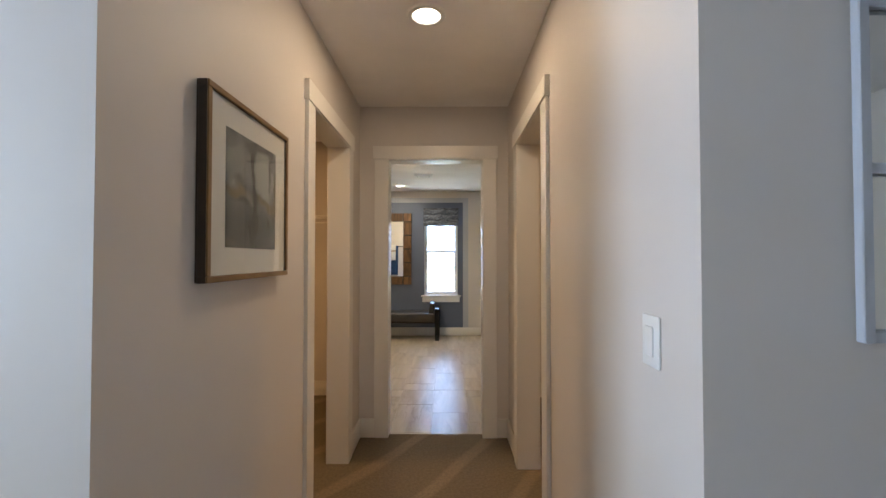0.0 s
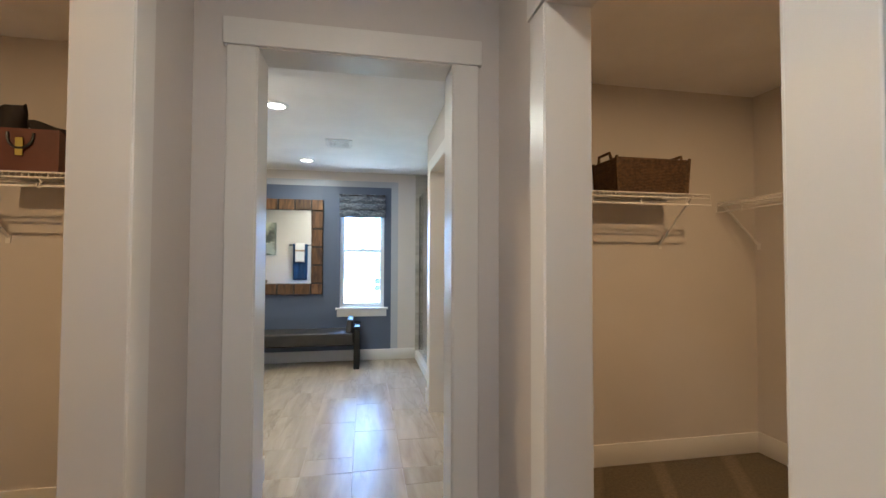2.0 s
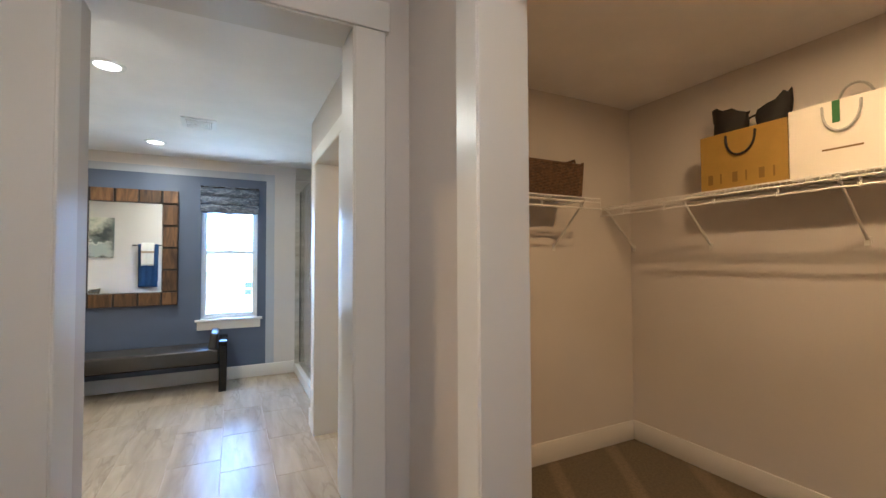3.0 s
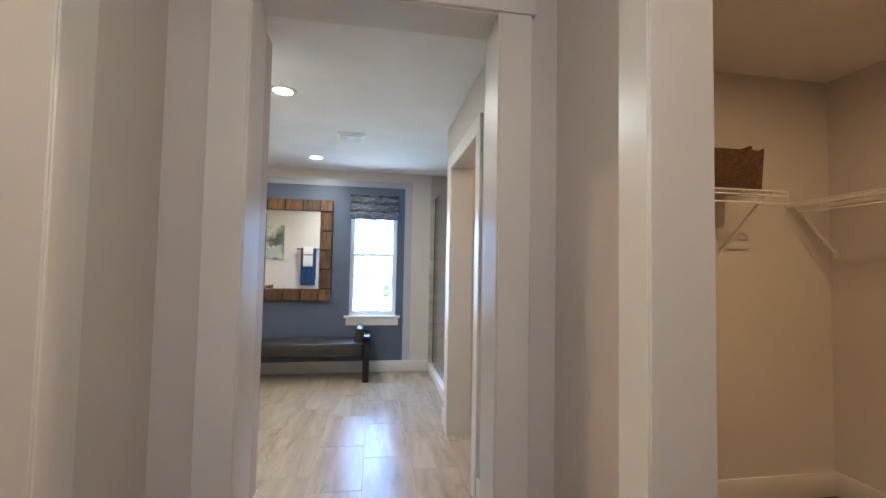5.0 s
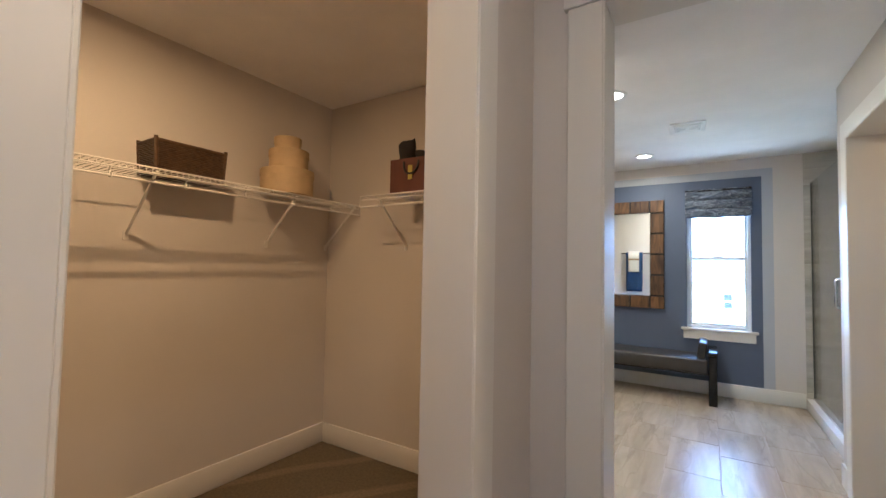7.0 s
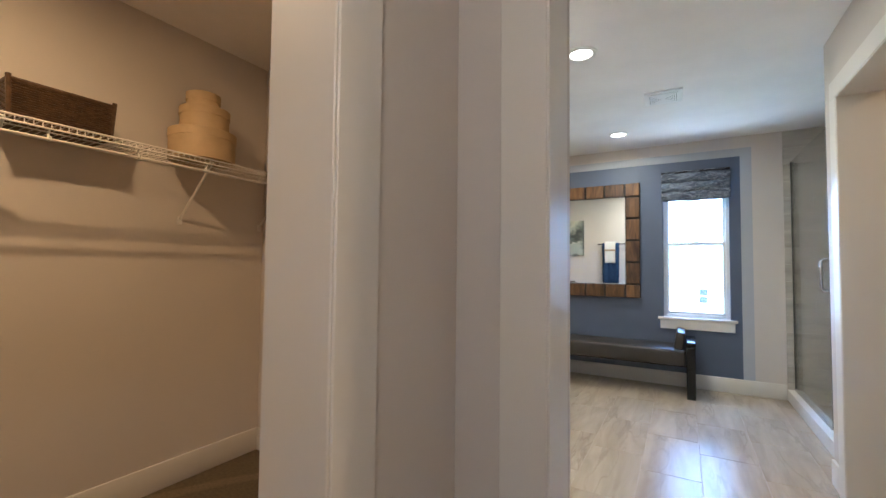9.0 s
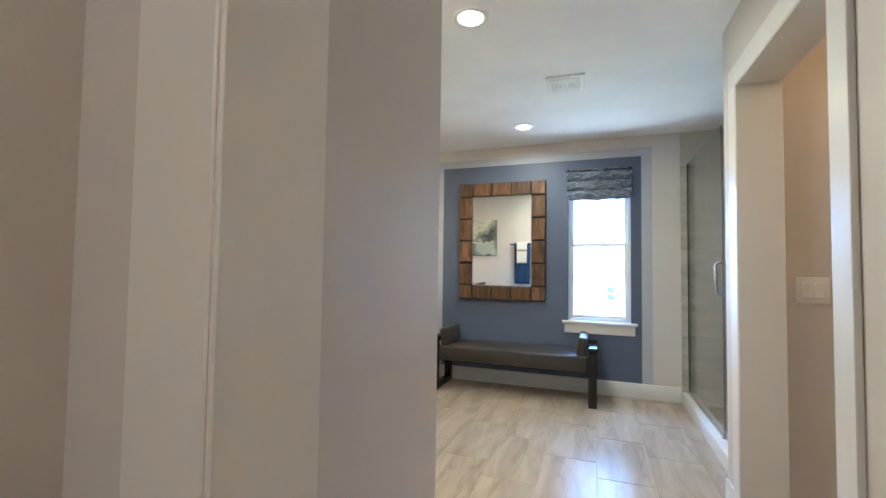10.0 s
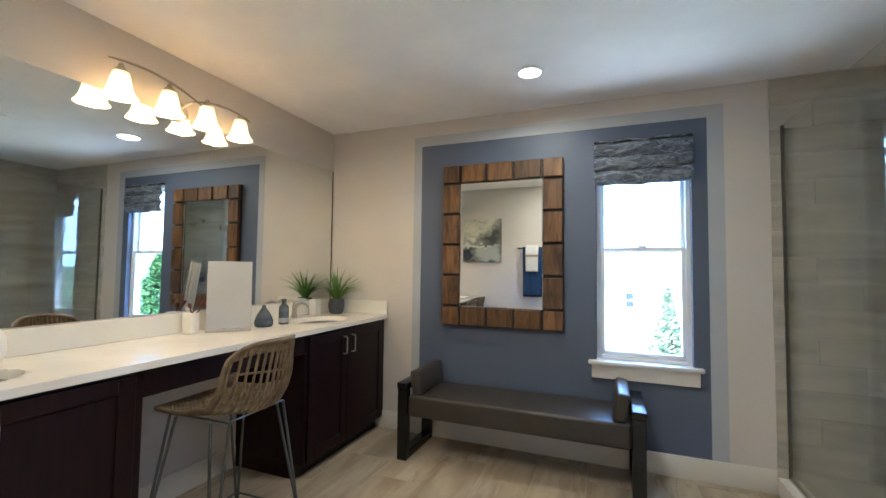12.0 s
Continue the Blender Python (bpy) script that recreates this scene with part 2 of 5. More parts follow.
def wall_boxes(axis, t0, t1, a0, a1, holes=(), z1=H):
    """A wall along y (axis 'y', between x = t0 and t1) or along x, with rectangular holes (a, b, bottom, top)."""
    bm = bmesh.new()

    def put(a, b, lo, hi):
        if b - a > 1e-4 and hi - lo > 1e-4:
            bm_box(bm, *((t0, a, lo, t1, b, hi) if axis == "y" else (a, t0, lo, b, t1, hi)))
    at = a0
    for a, b, lo, hi in sorted(holes):
        put(at, a, 0, z1)
        put(a, b, 0, lo)
        put(a, b, hi, z1)
        at = b
    put(at, a1, 0, z1)
    return bm


CY0, CY1, CY0R, CY1R = 1.528, 2.245, 1.497, 2.185   # the closet openings along the hall, left and right
EDGE = 2.70                    # where the carpet meets the tiles
OZ = 2.035                     # the openings' height
BX0, BX1, BZ = -0.340, 0.364, 2.045   # the bathroom opening
WY0, WY1 = 3.825, 4.655          # the toilet room's opening
PX = 0.60                     # the passage's wall on the toilet room's side
BEDY = 0.30
PAINT = "warm greige painted drywall"
setting("wall_hall_left", wall_boxes("y", -HX - 0.11, -HX, BEDY, DY0, [(CY0, CY1, 0, OZ)]), M_WALL, PAINT)
setting("wall_hall_right", wall_boxes("y", HX, HX + 0.11, BEDY, DY0, [(CY0R, CY1R, 0, OZ)]), M_WALL, PAINT)
setting("wall_bath_door", wall_boxes("x", DY0, DY1, -HX - 0.11, PX + 0.15, [(BX0, BX1, 0, BZ)]), M_WALL, PAINT)
setting("wall_passage_left", wall_boxes("y", -HX - 0.11, -HX, DY1, 3.58), M_WALL, PAINT)
setting("wall_vanity_near", wall_boxes("x", 3.58, 3.735, -2.60, -HX), M_WALL, PAINT)
setting("wall_passage_right", wall_boxes("y", PX, PX + 0.15, DY1, 4.905, [(WY0, WY1, 0, 2.065)]), M_WALL, PAINT)
setting("wall_closet_left_side", wall_boxes("y", -2.60, -2.47, 0.41, 3.58), M_WALL, PAINT)
setting("wall_closet_right_side", wall_boxes("y", 2.69, 2.80, 0.41, 3.65), M_WALL, PAINT)
setting("wall_closet_right_far", wall_boxes("x", 3.54, 3.65, PX + 0.15, 2.69), M_WALL, PAINT)
setting("wall_toilet_room_far", wall_boxes("x", 4.68, 4.905, PX + 0.15, 2.20), M_WALL, PAINT)
setting("wall_toilet_room_side", wall_boxes("y", 2.20, 2.31, 3.65, 4.905), M_WALL, PAINT)
setting("wall_vanity", wall_boxes("y", -2.60, XW, 3.735, YF), M_WALL, PAINT)
WX0, WX1, WZ0, WZ1 = -0.285, 0.285, 0.68, 2.14
setting("wall_bath_far", wall_boxes("x", YF, YF + 0.16, -2.60, 1.80, [(WX0, WX1, WZ0, WZ1)]), M_WALL, PAINT)
setting("wall_shower_side", wall_boxes("y", 1.66, 1.80, 4.905, YF), M_WALL, PAINT)
# bedroom behind the hall
setting("wall_bedroom_left", wall_boxes("x", BEDY, BEDY + 0.11, -3.10, -HX - 0.11), M_WALL, PAINT)
setting("wall_bedroom_right", wall_boxes("x", BEDY, BEDY + 0.11, HX + 0.11, 3.0), M_WALL, PAINT)
setting("wall_bedroom_window", wall_boxes("y", -3.21, -3.10, -3.6, 0.41, [(-1.10, -0.34, 0.75, 2.25)]), M_WALL, PAINT)
setting("wall_bedroom_side", wall_boxes("y", 3.0, 3.11, -3.6, 0.41), M_WALL, PAINT)
setting("wall_bedroom_back", wall_boxes("x", -3.71, -3.6, -3.21, 3.11), M_WALL, PAINT)
setting("ceiling", box(-3.3, -3.8, H, 3.2, YF + 0.2, H + 0.1), M_CEIL, "off-white lightly textured ceiling", "ceiling")
setting("subfloor", box(-3.3, -3.8, -0.2, 3.2, YF + 0.2, -0.012), M_GROUT, "grey grout bed under the floors", "floor")

# carpet of bedroom, hall and closets, with the sweep marks of a vacuum cleaner
def carpet_material():
    m = M_CARPET
    n, l = m.node_tree.nodes, m.node_tree.links
    b = n["Principled BSDF"]
    tc, mp, w = n.new("ShaderNodeTexCoord"), n.new("ShaderNodeMapping"), n.new("ShaderNodeTexWave")
    mp.inputs["Rotation"].default_value = (0, 0, radians(32))
    w.inputs["Scale"].default_value, w.inputs["Distortion"].default_value, w.inputs["Detail"].default_value = 0.75, 3.4, 2.0
    w.inputs["Detail Scale"].default_value = 0.6
    r, mx = n.new("ShaderNodeValToRGB"), n.new("ShaderNodeMixRGB")
    r.color_ramp.elements[0].position, r.color_ramp.elements[1].position = 0.86, 0.97
    r.color_ramp.elements[0].color, r.color_ramp.elements[1].color = (1, 1, 1, 1), (1.38, 1.38, 1.38, 1)
    mx.blend_type = "MULTIPLY"
    mx.inputs[0].default_value = 1.0
    old = b.inputs["Base Color"].links[0].from_socket
    l.new(tc.outputs["Object"], mp.inputs["Vector"])
    l.new(mp.outputs["Vector"], w.inputs["Vector"])
    l.new(w.outputs["Fac"], r.inputs["Fac"])
    l.new(old, mx.inputs[1])
    l.new(r.outputs["Color"], mx.inputs[2])
    l.new(mx.outputs["Color"], b.inputs["Base Color"])


carpet_material()
PILE = "brown-grey cut-pile carpet with vacuum marks"
setting("floor_bedroom", box(-3.10, -3.6, -0.01, 3.0, BEDY, 0.0), M_CARPET, PILE, "carpet")
setting("floor_hall", box(-HX, BEDY, -0.01, HX, EDGE, 0.0), M_CARPET, PILE, "carpet")
for x0, x1, y1 in ((-2.47, -HX - 0.11, 3.58), (HX + 0.11, 2.69, 3.54)):
    bm = box(x0, 0.41, -0.01, x1, y1, 0.0)
    xa, xb = (x1, -HX) if x0 < 0 else (HX, x0)
    bm_box(bm, xa, CY0 if x0 < 0 else CY0R, -0.01, xb, CY1 if x0 < 0 else CY1R, 0.0)
    setting("floor_closet", bm, M_CARPET, PILE, "carpet")


def casing(name, axis, face, side, a0, a1, z, far_face, over=0.012):
    """Flat white door trim: two legs, a header that oversails them, and the jamb lining through the wall.
    face: the wall's face; side: -1 or 1, the way that it looks."""
    th, w, hh = 0.019, 0.098, 0.095
    root = thing(name, pose(0, 0, 0), "white painted flat craftsman door casing", "door casing", kind="structure")

    def put(nm, a, b, lo, hi, t0, t1, bevel=0.002):
        t0, t1 = min(t0, t1), max(t0, t1)
        part(nm, box(*((t0, a, lo, t1, b, hi) if axis == "y" else (a, t0, lo, b, t1, hi)), bevel), M_TRIM, root)
    rev = 0.006
    for f, s in ((face, side), (far_face, -side)):
        put("leg", a0 - w, a0, 0, z, f, f + s * th)
        put("leg", a1, a1 + w, 0, z, f, f + s * th)
        put("header", a0 - w - over, a1 + w + over, z, z + hh, f, f + s * (th + 0.5 * over))
    lo, hi = min(face, far_face) - 0.0165, max(face, far_face) + 0.0165
    put("jamb", a0 - 0.001, a0 + rev, 0, z, lo, hi)
    put("jamb", a1 - rev, a1 + 0.001, 0, z, lo, hi)
    put("head_jamb", a0 + rev, a1 - rev, z - rev, z + 0.001, lo, hi)
    return root


casing("door_casing_closet_left", "y", -HX, 1, CY0, CY1, OZ, -HX - 0.11)
casing("door_casing_closet_right", "y", HX, -1, CY0R, CY1R, OZ, HX + 0.11)
casing("door_casing_bath", "x", DY0, -1, BX0, BX1, BZ, DY1)
casing("door_casing_toilet_room", "y", PX, -1, WY0, WY1, 2.065, PX + 0.15, 0.0)


def skirting(x0, y0, x1, y1, inward):
    """A baseboard along a wall's foot; inward: the way into the room."""
    t, h = 0.014, 0.137
    if abs(x1 - x0) > abs(y1 - y0):
        bm = box(x0, min(y0, y0 + inward * t), 0, x1, max(y0, y0 + inward * t), h, 0.004, 2)
    else:
        bm = box(min(x0, x0 + inward * t), y0, 0, max(x0, x0 + inward * t), y1, h, 0.004, 2)
    setting("baseboard", bm, M_TRIM, "white painted baseboard", "baseboard")


CW = 0.099
for s in (-1, 1):
    skirting(s * HX, BEDY, s * HX, (CY0 if s < 0 else CY0R) - CW, -s)
    skirting(s * HX, (CY1 if s < 0 else CY1R) + CW, s * HX, DY0, -s)
skirting(-HX + 0.014, DY0, BX0 - CW, DY0, -1)
skirting(BX1 + CW, DY0, HX - 0.014, DY0, -1)
skirting(-3.1, BEDY, -HX, BEDY, -1)
skirting(HX, BEDY, 3.0, BEDY, -1)
skirting(-2.47, 0.41, -2.47, 3.58, 1)
skirting(-2.456, 3.58, -HX - 0.11, 3.58, -1)
skirting(2.69, 0.41, 2.69, 3.54, -1)
skirting(PX + 0.15, 3.54, 2.676, 3.54, -1)
skirting(-HX, DY1, -HX, 3.735, 1)
skirting(PX, DY1, PX, WY0 - CW, -1)
skirting(PX, WY1 + CW, PX, 4.905, -1)
skirting(-1.93, YF, 0.69, YF, -1)
skirting(-1.90, 3.735, -HX + 0.014, 3.735, 1)
skirting(XW, 4.758, XW, 5.698, 1)
skirting(PX + 0.15, 4.68, 2.2, 4.68, -1)

# painted accent on the far wall: dark blue field in a pale grey-blue band
A0, A1, AZ = -1.587, 0.372, 2.248
accent = thing("accent_paint", pose(0, 0, 0), "dark slate blue painted accent field", "wall paint", kind="structure")
for x0, x1, z0, z1 in ((A0, WX0, 0.137, AZ), (WX1, A1, 0.137, AZ), (WX0, WX1, 0.137, WZ0), (WX0, WX1, WZ1, AZ)):
    part("paint_field", box(x0, YF - 0.003, z0, x1, YF - 0.0005, z1), M_BLUE, accent)
for x0, x1 in ((WX0, WX0 + 0.0025), (WX1 - 0.0025, WX1)):
    part("window_return", box(x0, YF - 0.0004, WZ0 + 0.002, x1, YF + 0.0445, WZ1 - 0.003), M_BLUE, accent)
border = thing("accent_border", pose(0, 0, 0), "pale grey-blue painted border band", "wall paint", kind="structure")
for x0, x1, z0, z1 in ((A0 - 0.068, A0, 0.137, AZ + 0.078), (A1, A1 + 0.09, 0.137, AZ + 0.078), (A0, A1, AZ, AZ + 0.078)):
    part("paint_band", box(x0, YF - 0.003, z0, x1, YF - 0.0005, z1), M_STRIPE, border)

# ---- window on the far wall ----
M_VINYL = mat("white_vinyl", (0.78, 0.80, 0.80), 0.3, var=0.01, bump=0.0)
win = thing("window_1", pose(0, 0, 0), "white vinyl single-hung window, two clear sashes", "window", kind="structure")


def ring(x0, x1, z0, z1, w, y0, y1, bevel=0.003, wb=None):
    wb = wb or w
    bm = bmesh.new()
    bm_box(bm, x0, y0, z0, x0 + w, y1, z1, bevel)
    bm_box(bm, x1 - w, y0, z0, x1, y1, z1, bevel)
    bm_box(bm, x0 + w, y0, z1 - w, x1 - w, y1, z1, bevel)
    bm_box(bm, x0 + w, y0, z0, x1 - w, y1, z0 + wb, bevel)
    return bm


part("window_frame", ring(WX0 + 0.001, WX1 - 0.001, WZ0 + 0.001, WZ1 - 0.001, 0.028, YF + 0.045, YF + 0.135), M_VINYL, win)
MR = 1.415
low = part("lower_sash", ring(WX0 + 0.029, WX1 - 0.029, WZ0 + 0.03, MR + 0.018, 0.026, YF + 0.055, YF + 0.088), M_VINYL, win)
upp = part("upper_sash", ring(WX0 + 0.029, WX1 - 0.029, MR - 0.018, WZ1 - 0.03, 0.024, YF + 0.092, YF + 0.125), M_VINYL, win)
part("latch", box(-0.03, YF + 0.045, MR + 0.018, 0.03, YF + 0.07, MR + 0.032, 0.004), M_VINYL, low)
for sash, z0, z1, y in ((low, WZ0 + 0.054, MR - 0.006, YF + 0.072), (upp, MR + 0.004, WZ1 - 0.052, YF + 0.108)):
    g = part("pane", box(WX0 + 0.053, y - 0.002, z0, WX1 - 0.053, y + 0.002, z1), M_PANE, sash)
    g.visible_shadow = False
part("window_sill", box(-0.335, YF - 0.045, WZ0 - 0.024, 0.335, YF + 0.05, WZ0 + 0.001, 0.005, 2), M_TRIM, win)
part("apron", box(-0.315, YF - 0.020, 0.565, 0.315, YF, WZ0 - 0.024, 0.003), M_TRIM, win)
# ---- bathroom: shower ----
setting("curb", box(0.692, 4.905, 0, 0.80, YF, 0.10, 0.006, 2), M_TRIM, "white stone shower curb", "shower curb")
setting("shower_floor", box(0.80, 4.905, -0.01, 1.66, YF, 0.025), M_GROUT, "grey shower pan", "floor")
GX = 0.752
glass = thing("shower_enclosure", pose(GX, 0, 0.10), "frameless clear glass shower panel and door", "shower enclosure")
part("fixed_panel", box(-0.005, 5.575, 0.004, 0.005, YF - 0.014, 2.045, 0.001), M_SHGLASS, glass, "clear fixed glass panel")
g2 = part("glass_door", box(-0.005, 4.93, 0.012, 0.005, 5.568, 2.045, 0.001), M_SHGLASS, glass, "clear hinged glass door")
M_SEAL = mat("seal", (0.07, 0.07, 0.058), 0.4, bump=0)
part("wall_channel", box(-0.008, YF - 0.026, 0.0, 0.008, YF - 0.011, 2.045, 0.001), M_SEAL, glass, "dark olive wall channel")
part("floor_channel", box(-0.010, 5.575, 0.0, 0.010, YF - 0.031, 0.014, 0.001), M_NICKEL, glass)
part("strip", box(-0.004, 5.567, 0.012, 0.004, 5.576, 2.045), M_SEAL, glass)
for z in (0.35, 1.75):
    part("hinge", box(-0.016, 4.9055, z - 0.045, 0.016, 5.01, z + 0.045, 0.004), M_CHROME, glass)
for s in (-1, 1):
    bm = bmesh.new()
    pts = [(s * 0.006, 5.49, 0.93), (s * 0.05, 5.49, 0.93), (s * 0.062, 5.49, 0.945), (s * 0.062, 5.49, 1.125), (s * 0.05, 5.49, 1.14), (s * 0.006, 5.49, 1.14)]
    bm_tube(bm, pts, 0.010, 10)
    part("handle", bm, M_CHROME, g2, "chrome pull handle")

# ---- recessed lights and vent ----
def downlight(x, y, group):
    t = thing("recessed_downlight", pose(x, y, H), "round white recessed ceiling downlight, lit", "ceiling light", group)
    bm = bmesh.new()
    bm_lathe(bm, [(0.062, -0.004), (0.066, -0.010), (0.085, -0.008), (0.092, 0.0), (0.062, 0.0), (0.062, -0.004)], 32)
    part("trim_ring", bm, M_WHITE, t)
    part("lens", bm_lathe(bmesh.new(), [(0.0, -0.003), (0.061, -0.003), (0.061, 0.0)], 32), M_LENS, t, "glowing warm white lens")


for x, y in ((0.0, 1.46), (-0.62, 4.335), (-0.63, 6.065)):
    downlight(x, y, "recessed downlights")

M_GRILLE = mat("bright_white_plastic", (0.94, 0.94, 0.94), 0.3, var=0.01, bump=0)
vent = thing("exhaust_vent", pose(-0.222, 5.265, H, 0, 0, 2), "square white plastic exhaust fan grille", "vent")
part("cover", box(-0.125, -0.125, -0.014, 0.125, 0.125, 0, 0.006, 2), M_GRILLE, vent)
# grey sheet puts the shade between the slats into its colour
M_DARKSLOT = mat("slot_shade", (0.20, 0.20, 0.20), 0.8, bump=0)
part("backing", box(-0.098, -0.098, -0.0155, 0.098, 0.098, -0.0145), M_DARKSLOT, vent)
for k in range(7):
    r = 0.098 - k * 0.0135
    for i in range(4):
        bm = bmesh.new()
        vs = [bm.verts.new((a, b, c)) for c in (-0.0145, -0.021) for a, b in ((-r, r), (r, r), (r - 0.0105, r - 0.0105), (-r + 0.0105, r - 0.0105))]
        for f in ((0, 1, 2, 3), (7, 6, 5, 4), (0, 4, 5, 1), (1, 5, 6, 2), (2, 6, 7, 3), (3, 7, 4, 0)):
            bm.faces.new([vs[j] for j in f])
        part("slat", bm, M_GRILLE, vent, at=pose(0, 0, 0, 0, 0, 90 * i))

# ---- wood-block mirror ----
MX0, MX1, MZ0, MZ1 = -1.395, -0.488, 0.850, 2.070
M_BLOCK = mat("mirror_wood", (0.19, 0.096, 0.033), 0.5, second=(0.050, 0.021, 0.008), amount=1.0, scale=7, stretch=(2.8, 2.8, 0.5), wisp=1.2, soft=0.03, bump=0.12,
              bscale=40, random_tint=0.38)
M_BACK = mat("dark_backing", (0.02, 0.014, 0.012), 0.6, bump=0.02)
mir = thing("wall_mirror", pose((MX0 + MX1) / 2, YF - 0.004, (MZ0 + MZ1) / 2), "wall mirror framed in reclaimed wood blocks", "mirror")
mw, mh = (MX1 - MX0) / 2, (MZ1 - MZ0) / 2
part("backing", box(-mw + 0.008, -0.022, -mh + 0.008, mw - 0.008, 0, mh - 0.008), M_BACK, mir)
fw = 0.150
part("mirror_glass", box(-mw + fw - 0.004, -0.030, -mh + fw - 0.004, mw - fw + 0.004, -0.0225, mh - fw + 0.004, 0.006, 1), M_MIRROR, mir, "bevelled mirror glass")
nx, nz = 5, 6
xs = [-mw] + [-mw + fw + (2 * mw - 2 * fw) * k / (nx - 2) for k in range(nx - 1)] + [mw]
zs = [-mh] + [-mh + fw + (2 * mh - 2 * fw) * k / (nz - 2) for k in range(nz - 1)] + [mh]
for i in range(nx):
    for j in range(nz):
        if i in (0, nx - 1) or j in (0, nz - 1):
            x0, x1, z0, z1 = xs[i], xs[i + 1], zs[j], zs[j + 1]
            d = random.uniform(0, 0.006)
            gp = 0.010
            part("block", box(x0 + gp, -0.046 - d, z0 + gp, x1 - gp, -0.0225, z1 - gp, 0.003), M_BLOCK, mir)

# ---- roman shade ----
def shade_material():
    """Crushed blue-grey fabric: thin pale crease lines over a mottled dark ground."""
    m = mat("shade_fabric", (0.15, 0.175, 0.225), 0.38, second=(0.045, 0.055, 0.085), amount=0.9, scale=13, stretch=(1, 1, 1.4), bump=0.15, bscale=90, bdist=0.006, wisp=0.8)
    n, l = m.node_tree.nodes, m.node_tree.links
    b = n["Principled BSDF"]
    col = b.inputs["Base Color"].links[0].from_socket
    tc = n.new("ShaderNodeTexCoord")
    for turn, scale in ((35, 7.0), (-40, 9.0)):
        mp, t, r, mx = n.new("ShaderNodeMapping"), n.new("ShaderNodeTexNoise"), n.new("ShaderNodeValToRGB"), n.new("ShaderNodeMixRGB")
        mp.inputs["Rotation"].default_value, mp.inputs["Scale"].default_value = (0, radians(turn), 0), (0.8, 1.0, 2.6)
        t.inputs["Scale"].default_value, t.inputs["Detail"].default_value, t.inputs["Distortion"].default_value = scale, 5, 0.7
        e = r.color_ramp.elements
        e[0].position, e[0].color, e[1].position, e[1].color = 0.47, (0, 0, 0, 1), 0.53, (0, 0, 0, 1)
        e.new(0.5).color = (0.75, 0.75, 0.75, 1)
        l.new(tc.outputs["Object"], mp.inputs["Vector"])
        l.new(mp.outputs["Vector"], t.inputs["Vector"])
        l.new(t.outputs["Fac"], r.inputs["Fac"])
        l.new(r.outputs["Color"], mx.inputs[0])
        l.new(col, mx.inputs[1])
        mx.inputs[2].default_value = (0.30, 0.33, 0.38, 1)
        col = mx.outputs["Color"]
    l.new(col, b.inputs["Base Color"])
    return m


rs = thing("roman_shade", pose(0.0, YF - 0.004, 1.855), "raised roman shade in marbled blue-grey fabric", "window shade")
bm = bmesh.new()
cols, rows_ = 44, 60
grid = []
for j in range(rows_ + 1):
    v = j / rows_
    line = []
    for i in range(cols + 1):
        u = i / cols
        fold = abs(math.sin(v * math.pi * 3.2)) ** 0.7
        sag = 0.010 * math.sin(u * math.pi) * (1 - v) + 0.004 * math.sin(u * 17 + v * 5)
        line.append(bm.verts.new((-0.293 + 0.586 * u, -0.014 - 0.030 * fold - 0.006 * math.sin(u * 9 + 4 * v) ** 2 - 0.004 * math.sin(u * 37 + 9 * math.sin(v * 11)) * math.sin(v * 23 + u * 13), 0.29 * v - sag)))
    grid.append(line)
for j in range(rows_):
    for i in range(cols):
        f = bm.faces.new((grid[j][i], grid[j][i + 1], grid[j + 1][i + 1], grid[j + 1][i]))
        f.smooth = True
fab = part("fabric", bm, shade_material(), rs)
mod = fab.modifiers.new("thickness", "SOLIDIFY")
mod.thickness = 0.003
part("head_rail", box(-0.293, -0.035, 0.275, 0.293, 0, 0.292, 0.003), M_BACK, rs)

# ---- bench ----
M_BLACKWOOD = mat("black_wood", (0.006, 0.006, 0.007), 0.24, var=0.3, scale=10, stretch=(1, 8, 8), bump=0.05)
M_LEATHER = mat("brown_upholstery", (0.043, 0.036, 0.031), 0.42, var=0.12, scale=12, bump=0.3, bscale=260, bdist=0.001)
bench = thing("bench", pose(-0.775, 6.41, 0), "low upholstered bench, dark brown cushion on black wood frame", "bench")
BL = 0.755
for s in (-1, 1):
    xa, xb = (-BL, -BL + 0.07) if s < 0 else (BL - 0.07, BL)
    for y in (-0.225, 0.17):
        part("leg", box(xa, y, 0, xb, y + 0.055, 0.464, 0.004), M_BLACKWOOD, bench)
    part("foot_rail", box(xa + 0.001, -0.169, 0.0, xb - 0.001, 0.169, 0.05, 0.004), M_BLACKWOOD, bench)
    part("arm_rail", box(xa - 0.004, -0.229, 0.465, xb + 0.004, 0.229, 0.508, 0.006, 2), M_BLACKWOOD, bench)
    b = bmesh.new()
    bm_box(b, -0.037, -0.205, -0.080, 0.037, 0.205, 0.080, 0.018, 4)
    for f in b.faces:
        f.smooth = True
    part("bolster", b, M_LEATHER, bench, "padded end bolster", at=pose(s * (BL - 0.122), 0, 0.510, 0, s * 8, 0))
b = bmesh.new()
bm_box(b, -BL + 0.072, -0.215, 0.287, BL - 0.072, 0.215, 0.430, 0.022, 4)
for f in b.faces:
    f.smooth = True
part("cushion", b, M_LEATHER, bench)
part("seat_rail", box(-BL + 0.07, -0.12, 0.262, BL - 0.07, 0.12, 0.288, 0.003), M_BLACKWOOD, bench)

